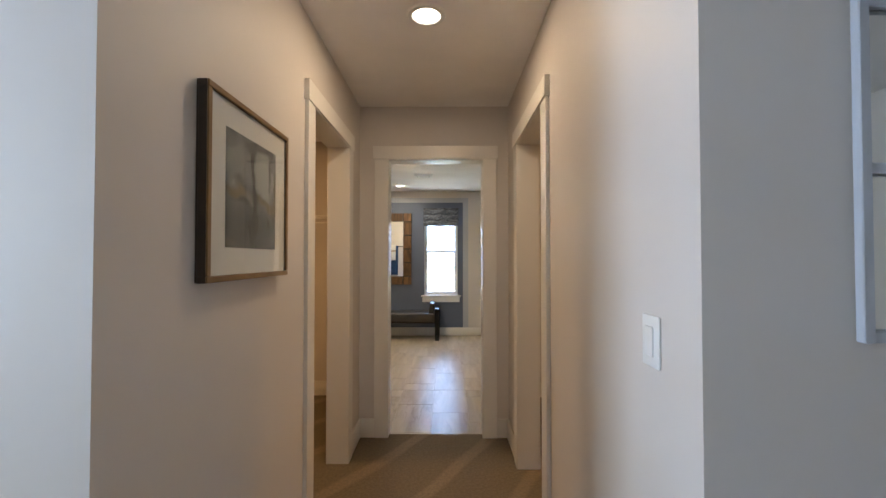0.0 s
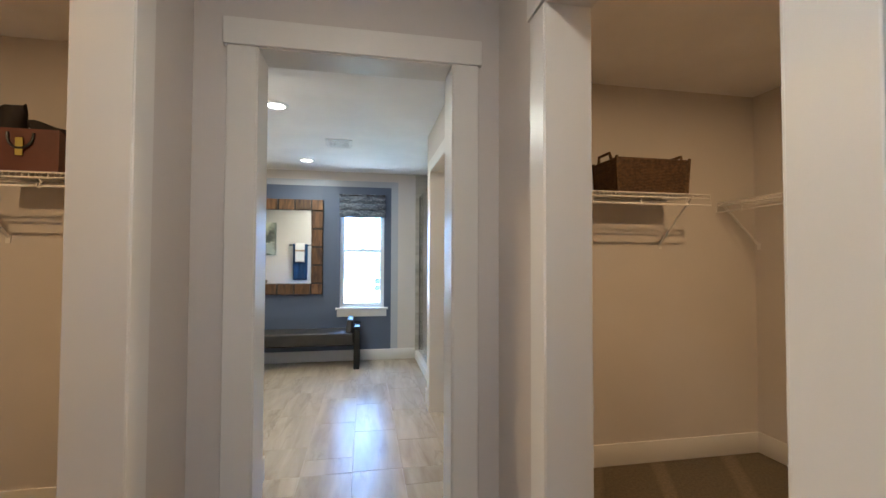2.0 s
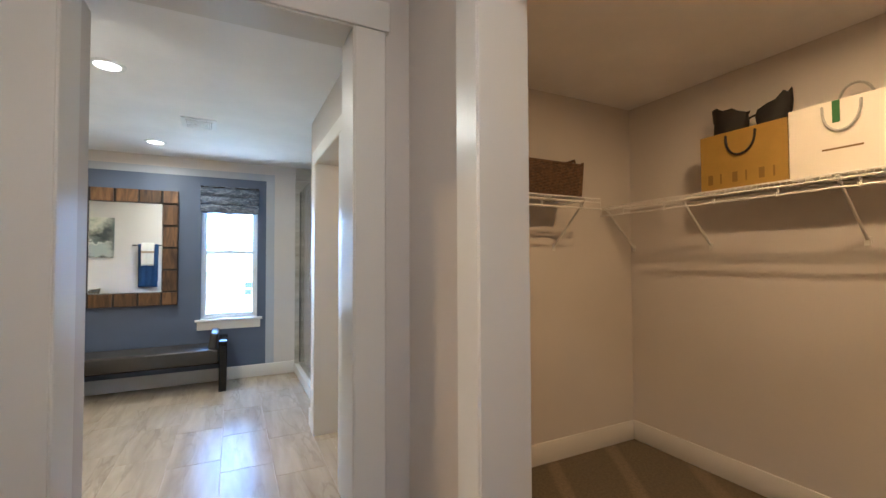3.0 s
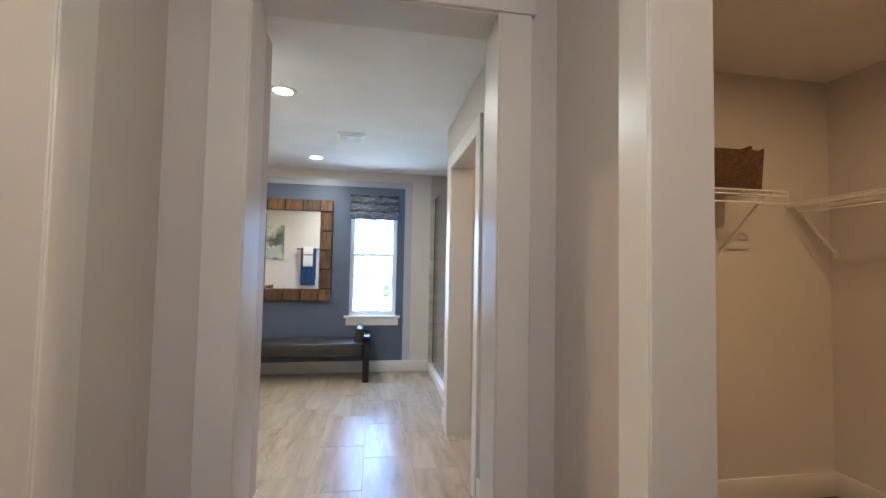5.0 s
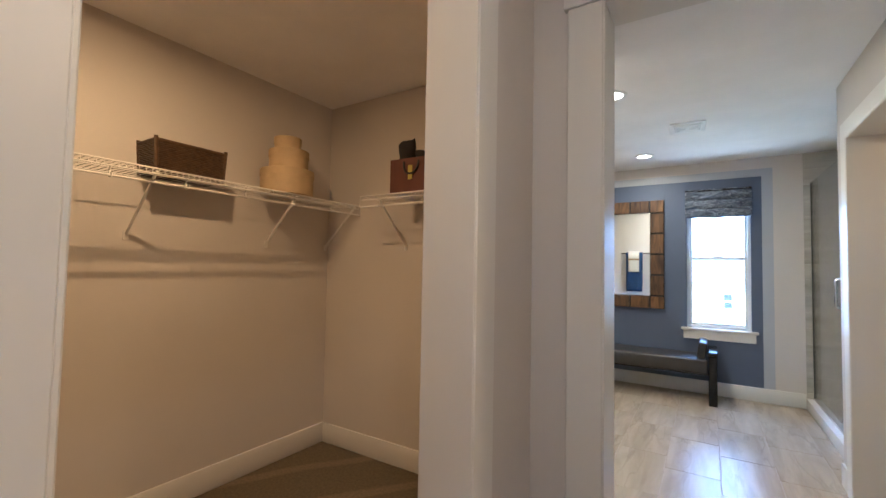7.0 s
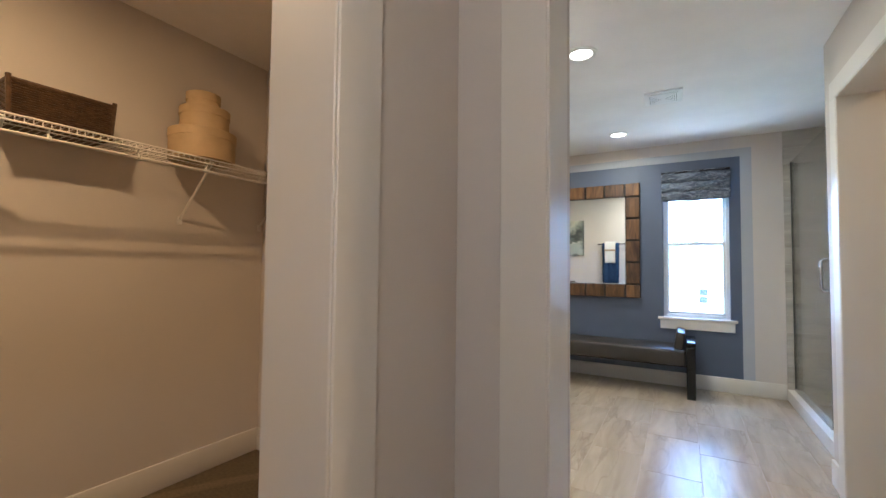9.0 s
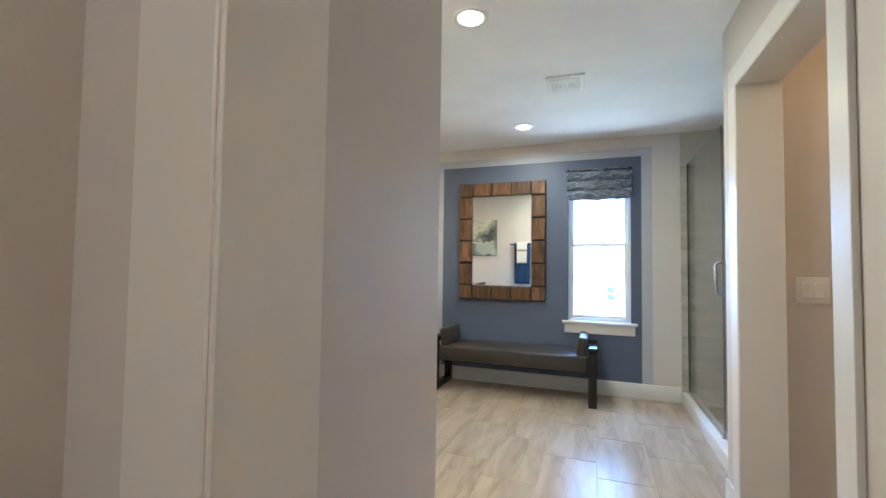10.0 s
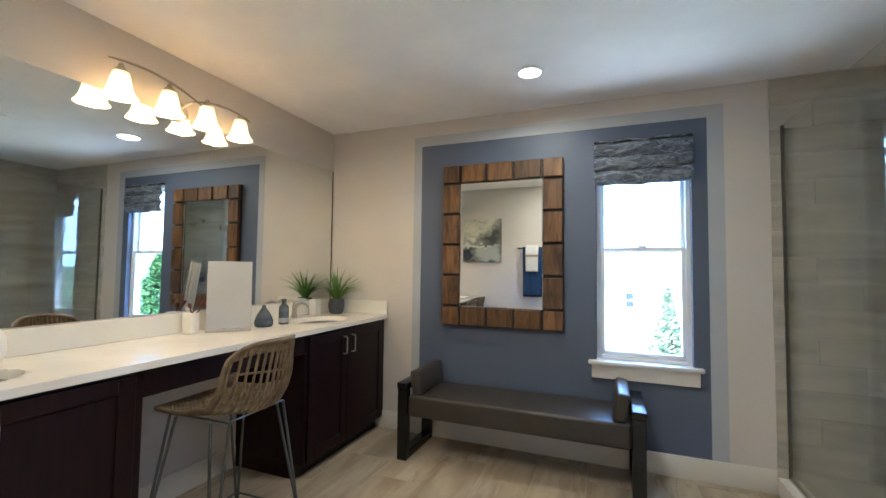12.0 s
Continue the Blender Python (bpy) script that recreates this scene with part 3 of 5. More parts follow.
# ---- vanity ----
M_ESP = mat("espresso_wood", (0.014, 0.0050, 0.0070), 0.34, spec=0.22, second=(0.007, 0.0035, 0.005), amount=0.8, scale=5, stretch=(10, 10, 0.8), bump=0.05, bscale=60)
M_QUARTZ = mat("white_quartz", (0.80, 0.77, 0.71), 0.18, var=0.03, scale=4, bump=0)
TOP, FX = 0.90, -1.905


def pull(parent, y, z, ln=0.115):
    bm = bmesh.new()
    bm_tube(bm, [(0.019, y, z - ln / 2), (0.045, y, z - ln / 2), (0.05, y, z - ln / 2 + 0.008), (0.05, y, z + ln / 2 - 0.008), (0.045, y, z + ln / 2), (0.019, y, z + ln / 2)], 0.0055, 8)
    part("handle", bm, M_NICKEL, parent, "brushed nickel bar pull")


def shaker(name, y0, y1, z0, z1, parent, hy):
    w = 0.062
    leaf = part(name, box(0.0005, y0 + w, z0 + w, 0.011, y1 - w, z1 - w), M_ESP, parent)
    for nm, a, b, c, d in (("stile", y0, y0 + w, z0, z1), ("stile", y1 - w, y1, z0, z1), ("rail", y0 + w, y1 - w, z1 - w, z1), ("rail", y0 + w, y1 - w, z0, z0 + w)):
        part(nm, box(0.0005, a, c, 0.020, b, d, 0.0015), M_ESP, leaf)
    pull(leaf, hy, z1 - 0.105)


def cabinet(y0, y1, doors, label):
    c = thing("vanity_cabinet", pose(FX, 0, 0), label, "cabinet", "vanity cabinets")
    part("body", box(XW - FX + 0.003, y0, 0.095, 0.0, y1, TOP - 0.031, 0.0015), M_ESP, c)
    part("toe_kick", box(XW - FX + 0.003, y0 + 0.003, 0.0, -0.065, y1 - 0.003, 0.095), M_ESP, c)
    for a, b, hy in doors:
        shaker("door", a, b, 0.105, TOP - 0.045, c, hy)


cabinet(5.70, YF - 0.003, [(5.720, 6.110, 6.065), (6.116, 6.600, 6.162)], "espresso shaker vanity cabinet with two doors")
cabinet(3.74, 4.755, [(3.76, 4.262, 4.222), (4.268, 4.715, 4.312)], "espresso shaker vanity cabinet under the near sink")
ap = thing("knee_drawer", pose(FX, 0, 0), "espresso apron over the knee space", "drawer front")
part("apron", box(-0.019, 4.757, 0.755, 0.0, 5.698, TOP - 0.031, 0.0015), M_ESP, ap)


def worktop():
    """The top with two moulded oval basins."""
    bm = bmesh.new()
    x0, x1, y0, y1 = XW + 0.003, -1.87, 3.738, YF - 0.004
    nx, ny = 40, 200
    sinks = ((-2.14, 4.25), (-2.14, 6.13))
    g = []
    for j in range(ny + 1):
        line = []
        for i in range(nx + 1):
            x, y = x0 + (x1 - x0) * i / nx, y0 + (y1 - y0) * j / ny
            z = TOP
            for sx, sy in sinks:
                r = math.hypot((x - sx) / 0.165, (y - sy) / 0.225)
                if r < 1:
                    z -= 0.115 * min(1, (1 - r * r) * 1.5) ** 0.7
            line.append(bm.verts.new((x, y, z)))
        g.append(line)
    for j in range(ny):
        for i in range(nx):
            bm.faces.new((g[j][i], g[j][i + 1], g[j + 1][i + 1], g[j + 1][i])).smooth = True
    rim = [g[0][i] for i in range(nx + 1)] + [g[j][nx] for j in range(1, ny + 1)] + [g[ny][i] for i in range(nx - 1, -1, -1)] + [g[j][0] for j in range(ny - 1, 0, -1)]
    lows = [bm.verts.new((v.co.x, v.co.y, TOP - 0.03)) for v in rim]
    for k in range(len(rim)):
        q = (k + 1) % len(rim)
        bm.faces.new((rim[k], lows[k], lows[q], rim[q]))
    return bm


wt = thing("worktop", pose(0, 0, 0), "long white quartz vanity top with moulded basins", "worktop")
part("slab", worktop(), M_QUARTZ, wt)
part("backsplash", box(XW + 0.003, 3.738, TOP + 0.0005, XW + 0.023, YF - 0.004, TOP + 0.112, 0.003), M_QUARTZ, wt)
part("side_splash", box(XW + 0.0235, YF - 0.024, TOP + 0.0005, -1.872, YF - 0.004, TOP + 0.112, 0.003), M_QUARTZ, wt)
vm = thing("vanity_mirror", pose(XW, 0, 0), "wide frameless plate mirror above the vanity", "mirror")
part("plate", box(0.001, 3.80, 1.016, 0.007, 6.640, 2.105, 0.0015), M_MIRROR, vm)
part("edge_trim", box(0.001, 6.6405, 1.016, 0.009, 6.648, 2.105), M_BACK, vm)
# ---- bathroom: vanity light ----
M_FROST = mat("frosted_glass_lit", (0.95, 0.88, 0.75), 0.5, bump=0, emit=0.10, emit_colour=(1.0, 0.74, 0.42))
fn, fl = M_FROST.node_tree.nodes, M_FROST.node_tree.links
through_light, blend = fn.new("ShaderNodeBsdfTranslucent"), fn.new("ShaderNodeMixShader")
through_light.inputs["Color"].default_value = (0.66, 0.61, 0.51, 1)
blend.inputs[0].default_value = 0.6
fl.new(fn["Principled BSDF"].outputs["BSDF"], blend.inputs[1])
fl.new(through_light.outputs["BSDF"], blend.inputs[2])
fl.new(blend.outputs["Shader"], fn["Material Output"].inputs["Surface"])
M_BRONZE = mat("dark_nickel", (0.38, 0.33, 0.28), 0.34, 1.0, var=0.04, bump=0.02)
SY = (4.865, 5.10, 5.322, 5.552)
vl = thing("vanity_light", pose(XW, 5.21, 2.13), "four-light brushed nickel wave bar with lit glass bells", "wall light")
bm = bmesh.new()
bm_lathe(bm, [(0.0, 0.028), (0.035, 0.026), (0.058, 0.014), (0.062, 0.0)], 28, squash=1.25)
part("backplate", bm, M_NICKEL, vl, at=pose(0.001, 0, 0, 0, 90, 0))
part("stem", bm_rod(bmesh.new(), (0.02, 0, 0.0), (0.11, 0.02, 0.045), 0.008, 10), M_NICKEL, vl)
for y0, y1, z0, zm, z1 in ((-0.40, 0.075, 0.098, 0.118, 0.045), (0.02, 0.415, 0.045, 0.092, 0.066)):
    bm = bmesh.new()
    pts = []
    for i in range(25):
        u = i / 24
        z = z0 * (1 - u) ** 2 + 2 * (zm + 0.03) * u * (1 - u) + z1 * u * u
        pts.append((0.112, y0 + (y1 - y0) * u, z))
    part("arc_bar", bm_tube(bm, pts, lambda u: 0.0066 - 0.003 * abs(2 * u - 1) ** 4, 8), M_BRONZE, vl)
for k, y in enumerate(SY):
    s = part("bell_shade", bm_lathe(bmesh.new(), [(0.026, 0.058), (0.033, 0.052), (0.040, 0.030), (0.046, 0.0), (0.053, -0.030), (0.066, -0.054), (0.077, -0.066),
                                                   (0.074, -0.066), (0.063, -0.052), (0.050, -0.030), (0.043, 0.0), (0.037, 0.030), (0.026, 0.056)], 28),
             M_FROST, vl, "glowing frosted glass bell", at=pose(0.112, y - 5.21, -0.005))
    part("fitter", bm_lathe(bmesh.new(), [(0.0, 0.095), (0.010, 0.094), (0.013, 0.080), (0.030, 0.060), (0.031, 0.050), (0.0, 0.050)], 20), M_BRONZE, s)
    lamp("vanity_bulb", "POINT", pose(XW + 0.112, y, 2.072), VANITY_W, (1.0, 0.64, 0.31), 0.03)

# ---- things on the worktop ----
M_LEAF = mat("leaf", (0.15, 0.30, 0.055), 0.45, second=(0.06, 0.14, 0.02), amount=0.7, scale=30, bump=0.05, random_tint=0.1)
M_POT = mat("slate_pot", (0.075, 0.085, 0.10), 0.55, var=0.15, scale=30, bump=0.2, bscale=200)
plant = thing("potted_plant", pose(-2.275, 6.515, TOP + 0.001), "spiky green grass plant in dark slate pot", "plant")
part("pot", bm_lathe(bmesh.new(), [(0.0, 0.0), (0.040, 0.0), (0.055, 0.012), (0.064, 0.05), (0.064, 0.09), (0.056, 0.118), (0.050, 0.118), (0.052, 0.10), (0.0, 0.10)], 28), M_POT, plant)
part("soil", bm_lathe(bmesh.new(), [(0.0, 0.108), (0.052, 0.104), (0.052, 0.10)], 20), mat("soil", (0.03, 0.022, 0.015), 0.95, var=0.4, scale=80, bump=0.8), plant)
rnd = random.Random(5)
for k in range(84):
    a, tilt, ln = rnd.uniform(0, 6.283), rnd.uniform(0.08, 1.05), rnd.uniform(0.20, 0.30)
    bm = bmesh.new()
    prev = None
    for i in range(7):
        u = i / 6
        rr = 0.012 + ln * u * math.sin(tilt * (0.45 + 0.75 * u))
        z = 0.105 + ln * u * math.cos(tilt * (0.45 + 0.75 * u))
        w = 0.0065 * (1 - u) ** 0.6 + 0.0003
        p = Vector((rr * math.cos(a), rr * math.sin(a), z))
        s = Vector((-math.sin(a), math.cos(a), 0)) * w
        mid = Vector((-math.cos(a), -math.sin(a), 0.6)) * w * 0.5
        cur = [bm.verts.new(p - s), bm.verts.new(p - mid), bm.verts.new(p + s)]
        if prev:
            bm.faces.new((prev[0], prev[1], cur[1], cur[0]))
            bm.faces.new((prev[1], prev[2], cur[2], cur[1]))
        prev = cur
    part("leaf", bm, M_LEAF, plant)

solid("tumbler", bm_box(bmesh.new(), -2.395, 6.325, TOP + 0.001, -2.330, 6.390, TOP + 0.122, 0.004, 2), M_WHITE, "square white ceramic tumbler by the basin", "tumbler")
M_GLAZE = mat("blue_glaze", (0.035, 0.06, 0.10), 0.12, second=(0.24, 0.25, 0.25), amount=0.5, scale=9, stretch=(0.4, 0.4, 1.6), bump=0.04, coat=0.4)
solid("vase", bm_lathe(bmesh.new(), [(0.0, 0.001), (0.050, 0.001), (0.057, 0.012), (0.056, 0.035), (0.044, 0.070), (0.026, 0.098), (0.013, 0.116), (0.011, 0.132), (0.008, 0.132), (0.008, 0.10), (0.0, 0.10)], 28, (-2.225, 5.690, TOP)),
      M_GLAZE, "small blue glazed teardrop vase", "vase")
bot = thing("glass_bottle", pose(-2.19, 5.825, TOP + 0.001), "small blue tinted glass bottle", "bottle")
part("body", bm_lathe(bmesh.new(), [(0.0, 0.0), (0.029, 0.0), (0.032, 0.006), (0.032, 0.105), (0.026, 0.120), (0.013, 0.130), (0.013, 0.150), (0.017, 0.152), (0.017, 0.163), (0.0, 0.163)], 24), M_GLAZE, bot)
part("band", bm_lathe(bmesh.new(), [(0.0325, 0.012), (0.033, 0.014), (0.033, 0.040), (0.0325, 0.042)], 24), mat("pale_glass_foot", (0.45, 0.50, 0.55), 0.1, bump=0), bot)


def faucet(y):
    f = thing("faucet", pose(-2.36, y, TOP + 0.0005), "brushed nickel single-lever basin faucet", "faucet", "basin faucets")
    part("base", bm_lathe(bmesh.new(), [(0.0, 0.0), (0.028, 0.0), (0.026, 0.010), (0.019, 0.03), (0.017, 0.085), (0.013, 0.10), (0.0, 0.10)], 20), M_NICKEL, f)
    part("spout", bm_tube(bmesh.new(), [(0.0, 0, 0.065), (0.03, 0, 0.098), (0.07, 0, 0.112), (0.105, 0, 0.104), (0.125, 0, 0.082)], lambda u: 0.013 - 0.004 * u, 12), M_NICKEL, f)
    part("lever", bm_tube(bmesh.new(), [(0.0, 0, 0.10), (-0.005, 0, 0.118), (-0.03, 0, 0.132), (-0.05, 0, 0.135)], lambda u: 0.010 - 0.004 * u, 10), M_NICKEL, f)


faucet(6.12)
faucet(4.25)

tm = thing("tabletop_mirror", pose(-2.255, 5.455, TOP + 0.001, 0, 0, 50), "white rectangular tabletop mirror on a silver base", "mirror")
part("panel", box(-0.118, -0.005, 0.012, 0.118, 0.005, 0.405, 0.002), mat("satin_white_panel", (0.50, 0.50, 0.51), 0.22, var=0.02, bump=0), tm, at=pose(0, 0, 0, -7, 0, 0))
part("mirror_glass", box(-0.110, 0.0055, 0.020, 0.110, 0.0075, 0.397, 0.001), M_MIRROR, tm, "mirror glass facing the wall", at=pose(0, 0, 0, -7, 0, 0))
part("base", box(-0.118, -0.045, 0.0, 0.118, 0.045, 0.014, 0.004, 2), M_NICKEL, tm)

cup = thing("brush_cup", pose(-2.365, 5.30, TOP + 0.001, 0, 0, 8), "square white cup holding makeup brushes", "cup")
bm = bmesh.new()
bm_box(bm, -0.030, -0.030, 0, 0.030, 0.030, 0.112, 0.004, 2)
part("cup_body", bm, M_WHITE, cup)
M_BRUSH = mat("brush_handle", (0.06, 0.02, 0.015), 0.3, bump=0)
M_BRISTLE = mat("brush_bristle", (0.10, 0.035, 0.03), 0.9, var=0.3, scale=200, bump=0.4)
for x, y, tx, ty, h in ((-0.01, 0.01, -0.01, 0.0, 0.135), (0.015, -0.01, 0.03, 0.03, 0.150), (0.02, 0.02, 0.0, 0.05, 0.14)):
    br = part("brush", bm_rod(bmesh.new(), (x, y, 0.1125), (x + tx * 0.7, y + ty * 0.7, h), 0.004, 8), M_BRUSH, cup)
    part("bristles", bm_rod(bmesh.new(), (x + tx * 0.7, y + ty * 0.7, h), (x + tx, y + ty, h + 0.028), 0.006, 10, 0.013), M_BRISTLE, br)
jar = thing("soap_dispenser", pose(-2.32, 4.45, TOP + 0.001), "white round ceramic soap dispenser", "soap dispenser")
part("body", bm_lathe(bmesh.new(), [(0.0, 0.0), (0.045, 0.0), (0.05, 0.012), (0.062, 0.05), (0.058, 0.10), (0.035, 0.14), (0.018, 0.16), (0.018, 0.175), (0.0, 0.175)], 28), M_WHITE, jar)
part("pump", bm_tube(bmesh.new(), [(0, 0, 0.175), (0, 0, 0.205), (0.012, 0, 0.213), (0.045, 0, 0.208)], 0.006, 10), M_NICKEL, jar)

# ---- rattan counter stool ----
M_RATTAN = mat("rattan", (0.20, 0.145, 0.085), 0.55, second=(0.085, 0.058, 0.034), amount=0.8, scale=25, bump=0.2, bscale=120)
M_STEEL = mat("gunmetal_steel", (0.13, 0.14, 0.14), 0.38, 0.7, var=0.1, bump=0.02)
st = thing("counter_stool", pose(-1.805, 5.075, 0, 0, 0, 182), "woven rattan counter stool on grey hairpin legs", "stool")
SH = 0.655


def shell(u, v):
    """Across u -1..1, along v 0 at the seat's front to 1 at the back's top; +x is forward."""
    if v < 0.5:
        q = v / 0.5
        x, z, w = 0.23 - 0.40 * q, -0.012 * math.sin(q * math.pi), 0.205 + 0.025 * math.sin(q * 1.57)
        x -= 0.045 * u * u * (1 - q)
        bend = 0.10 * q * q
        z += (0.018 + 0.03 * q) * u * u
    else:
        q = (v - 0.5) / 0.5
        a = min(1, q * 2.2)
        x = -0.17 - 0.085 * math.sin(a * math.pi / 2) - 0.05 * q
        z = 0.06 * (1 - math.cos(a * math.pi / 2)) + 0.285 * max(0, q - 0.12)
        w = 0.225 - 0.052 * q
        bend = 0.10 + 0.04 * q
        z += 0.048 * u * u * (1 - q) - 0.02 * u * u * q - 0.055 * q * q * u ** 6
    return Vector((x + bend * u * u, u * w, SH + z))


NS = 16
for i in range(NS):
    u = -0.94 + 1.88 * i / (NS - 1)
    part("cane", bm_tube(bmesh.new(), [shell(u, v / 28) for v in range(29)], 0.0062, 6), M_RATTAN, st)
for i in range(26):
    v = 0.01 + 0.46 * i / 25
    bm = bmesh.new()
    bm_tube(bm, [shell(-0.97 + 1.94 * k / 38, v) + Vector((0, 0, 0.0055 * (1 if (k + i) % 2 else -1))) for k in range(39)], 0.0058, 5)
    part("weave", bm, M_RATTAN, st)
for v in (0.77, 0.925, 0.94, 0.955, 0.97, 0.985):
    bm = bmesh.new()
    bm_tube(bm, [shell(-0.97 + 1.94 * k / 38, v) + Vector((0.005 * (1 if k % 2 else -1), 0, 0)) for k in range(39)], 0.0055, 5)
    part("weave", bm, M_RATTAN, st)
edge = [shell(u / 10, 0.0) for u in range(-10, 11)] + [shell(1, v / 30) for v in range(1, 31)] + [shell(1 - u / 10, 1.0) for u in range(1, 21)] + [shell(-1, 1 - v / 30) for v in range(1, 31)]
part("rim", bm_tube(bmesh.new(), edge, 0.0105, 8), M_RATTAN, st)
feet = {}
for sx in (-1, 1):
    for sy in (-1, 1):
        foot = Vector((sx * 0.20, sy * 0.265, 0.007))
        feet[sx, sy] = foot
        a, b = Vector((sx * 0.165, sy * 0.155, SH - 0.012)), Vector((sx * 0.095, sy * 0.185, SH - 0.012))
        pts = [a, a.lerp(foot, 0.5), a.lerp(foot, 0.96), foot + (a - foot) * 0.012 + Vector((0.004 * sx, -0.004 * sy, 0)), foot + (b - foot) * 0.012, b.lerp(foot, 0.96), b.lerp(foot, 0.5), b]
        part("leg", bm_tube(bmesh.new(), pts, 0.0062, 8), M_STEEL, st)
part("seat_frame", bm_tube(bmesh.new(), [(0.16, -0.16, SH - 0.014), (0.16, 0.16, SH - 0.014), (-0.16, 0.16, SH - 0.014), (-0.16, -0.16, SH - 0.014), (0.16, -0.16, SH - 0.014)], 0.004, 6), M_STEEL, st)
for a, b in (((-1, -1), (-1, 1)), ((1, -1), (1, 1)), ((-1, 1), (1, 1)), ((-1, -1), (1, -1))):
    up = Vector((0, 0, 0.10))
    part("stretcher", bm_rod(bmesh.new(), feet[a] * 0.94 + up, feet[b] * 0.94 + up, 0.005, 8), M_STEEL, st)

# ---- wall behind: picture and towels ----
def art_material(name, cols, scale, stretch, dist, turn=0):
    m = bpy.data.materials.new(name)
    m.use_nodes = True
    n, l = m.node_tree.nodes, m.node_tree.links
    b = n["Principled BSDF"]
    b.inputs["Roughness"].default_value = 0.6
    tc, mp, t1, r = n.new("ShaderNodeTexCoord"), n.new("ShaderNodeMapping"), n.new("ShaderNodeTexNoise"), n.new("ShaderNodeValToRGB")
    mp.inputs["Scale"].default_value = stretch
    mp.inputs["Rotation"].default_value = (0, radians(turn), 0)
    t1.inputs["Scale"].default_value, t1.inputs["Detail"].default_value, t1.inputs["Distortion"].default_value = scale, 9, dist
    t1.inputs["Roughness"].default_value = 0.62
    while len(r.color_ramp.elements) < len(cols):
        r.color_ramp.elements.new(0.5)
    for e, (p, c) in zip(r.color_ramp.elements, cols):
        e.position, e.color = p, (*c, 1)
    l.new(tc.outputs["Object"], mp.inputs["Vector"])
    l.new(mp.outputs["Vector"], t1.inputs["Vector"])
    l.new(t1.outputs["Fac"], r.inputs["Fac"])
    l.new(r.outputs["Color"], b.inputs["Base Color"])
    return m



def brushed_art(name, ground, blobs, across="x", ragged=0.24):
    """A loosely brushed picture: soft blobs (centre, radii, colour) with ragged edges on a mottled ground."""
    m = art_material(name, ground, 6.0, (1.0, 1, 1.6), 0.6)
    n, l = m.node_tree.nodes, m.node_tree.links
    b = n["Principled BSDF"]
    col = b.inputs["Base Color"].links[0].from_socket
    tc, rag, off, add = n.new("ShaderNodeTexCoord"), n.new("ShaderNodeTexNoise"), n.new("ShaderNodeVectorMath"), n.new("ShaderNodeVectorMath")
    rag.inputs["Scale"].default_value, rag.inputs["Detail"].default_value = 11.0, 8
    off.operation, add.operation = "MULTIPLY_ADD", "ADD"
    off.inputs[1].default_value, off.inputs[2].default_value = (ragged,) * 3, (-ragged / 2,) * 3
    l.new(tc.outputs["Object"], rag.inputs["Vector"])
    l.new(rag.outputs["Color"], off.inputs[0])
    l.new(tc.outputs["Object"], add.inputs[0])
    l.new(off.outputs["Vector"], add.inputs[1])
    for (cx, cz), (rx, rz), colour, edge in blobs:
        mp, ln, mr, mx = n.new("ShaderNodeMapping"), n.new("ShaderNodeVectorMath"), n.new("ShaderNodeMapRange"), n.new("ShaderNodeMixRGB")
        mp.inputs["Location"].default_value = (-cx / rx, 0, -cz / rz) if across == "x" else (0, -cx / rx, -cz / rz)
        mp.inputs["Scale"].default_value = (1 / rx, 0.0, 1 / rz) if across == "x" else (0.0, 1 / rx, 1 / rz)
        ln.operation = "LENGTH"
        mr.inputs["From Min"].default_value, mr.inputs["From Max"].default_value = 1 + edge, 1 - edge
        l.new(add.outputs["Vector"], mp.inputs["Vector"])
        l.new(mp.outputs["Vector"], ln.inputs[0])
        l.new(ln.outputs["Value"], mr.inputs["Value"])
        l.new(mr.outputs["Result"], mx.inputs[0])
        l.new(col, mx.inputs[1])
        mx.inputs[2].default_value = (*colour, 1)
        col = mx.outputs["Color"]
    l.new(col, b.inputs["Base Color"])
    return m


M_ART1 = brushed_art("bath_painting", [(0.30, (0.30, 0.32, 0.28)), (0.45, (0.52, 0.52, 0.43)), (0.55, (0.62, 0.60, 0.49)), (0.70, (0.70, 0.67, 0.56))],
                     [((0.34, 0.1), (0.12, 0.5), (0.13, 0.15, 0.14), 0.5), ((0.10, 0.0), (0.15, 0.10), (0.05, 0.06, 0.055), 0.5),
                      ((0.20, 0.09), (0.07, 0.10), (0.07, 0.08, 0.075), 0.6), ((-0.12, -0.02), (0.20, 0.025), (0.22, 0.24, 0.22), 0.8),
                      ((-0.20, -0.20), (0.20, 0.11), (0.022, 0.035, 0.045), 0.4), ((0.08, -0.20), (0.17, 0.12), (0.42, 0.45, 0.42), 0.45),
                      ((0.0, -0.34), (0.30, 0.05), (0.04, 0.05, 0.05), 0.6), ((-0.1, -0.085), (0.30, 0.016), (0.66, 0.65, 0.57), 0.6)])
cv = thing("canvas_painting", pose(-1.915, 3.735, 1.69), "abstract grey-green landscape painting on unframed canvas", "painting")
part("canvas", box(-0.285, 0.001, -0.31, 0.285, 0.034, 0.31, 0.003), M_ART1, cv)
M_BAR = mat("bronze_bar", (0.06, 0.05, 0.045), 0.35, 0.8, bump=0)
bar = thing("towel_bar", pose(-1.16, 3.735, 1.575), "dark bronze wall towel bar", "towel bar")
part("bar", bm_rod(bmesh.new(), (-0.23, 0.06, 0), (0.23, 0.06, 0), 0.009, 12), M_BAR, bar)
for x in (-0.21, 0.21):
    part("post", bm_rod(bmesh.new(), (x, 0.001, 0), (x, 0.062, 0), 0.012, 12), M_BAR, bar)


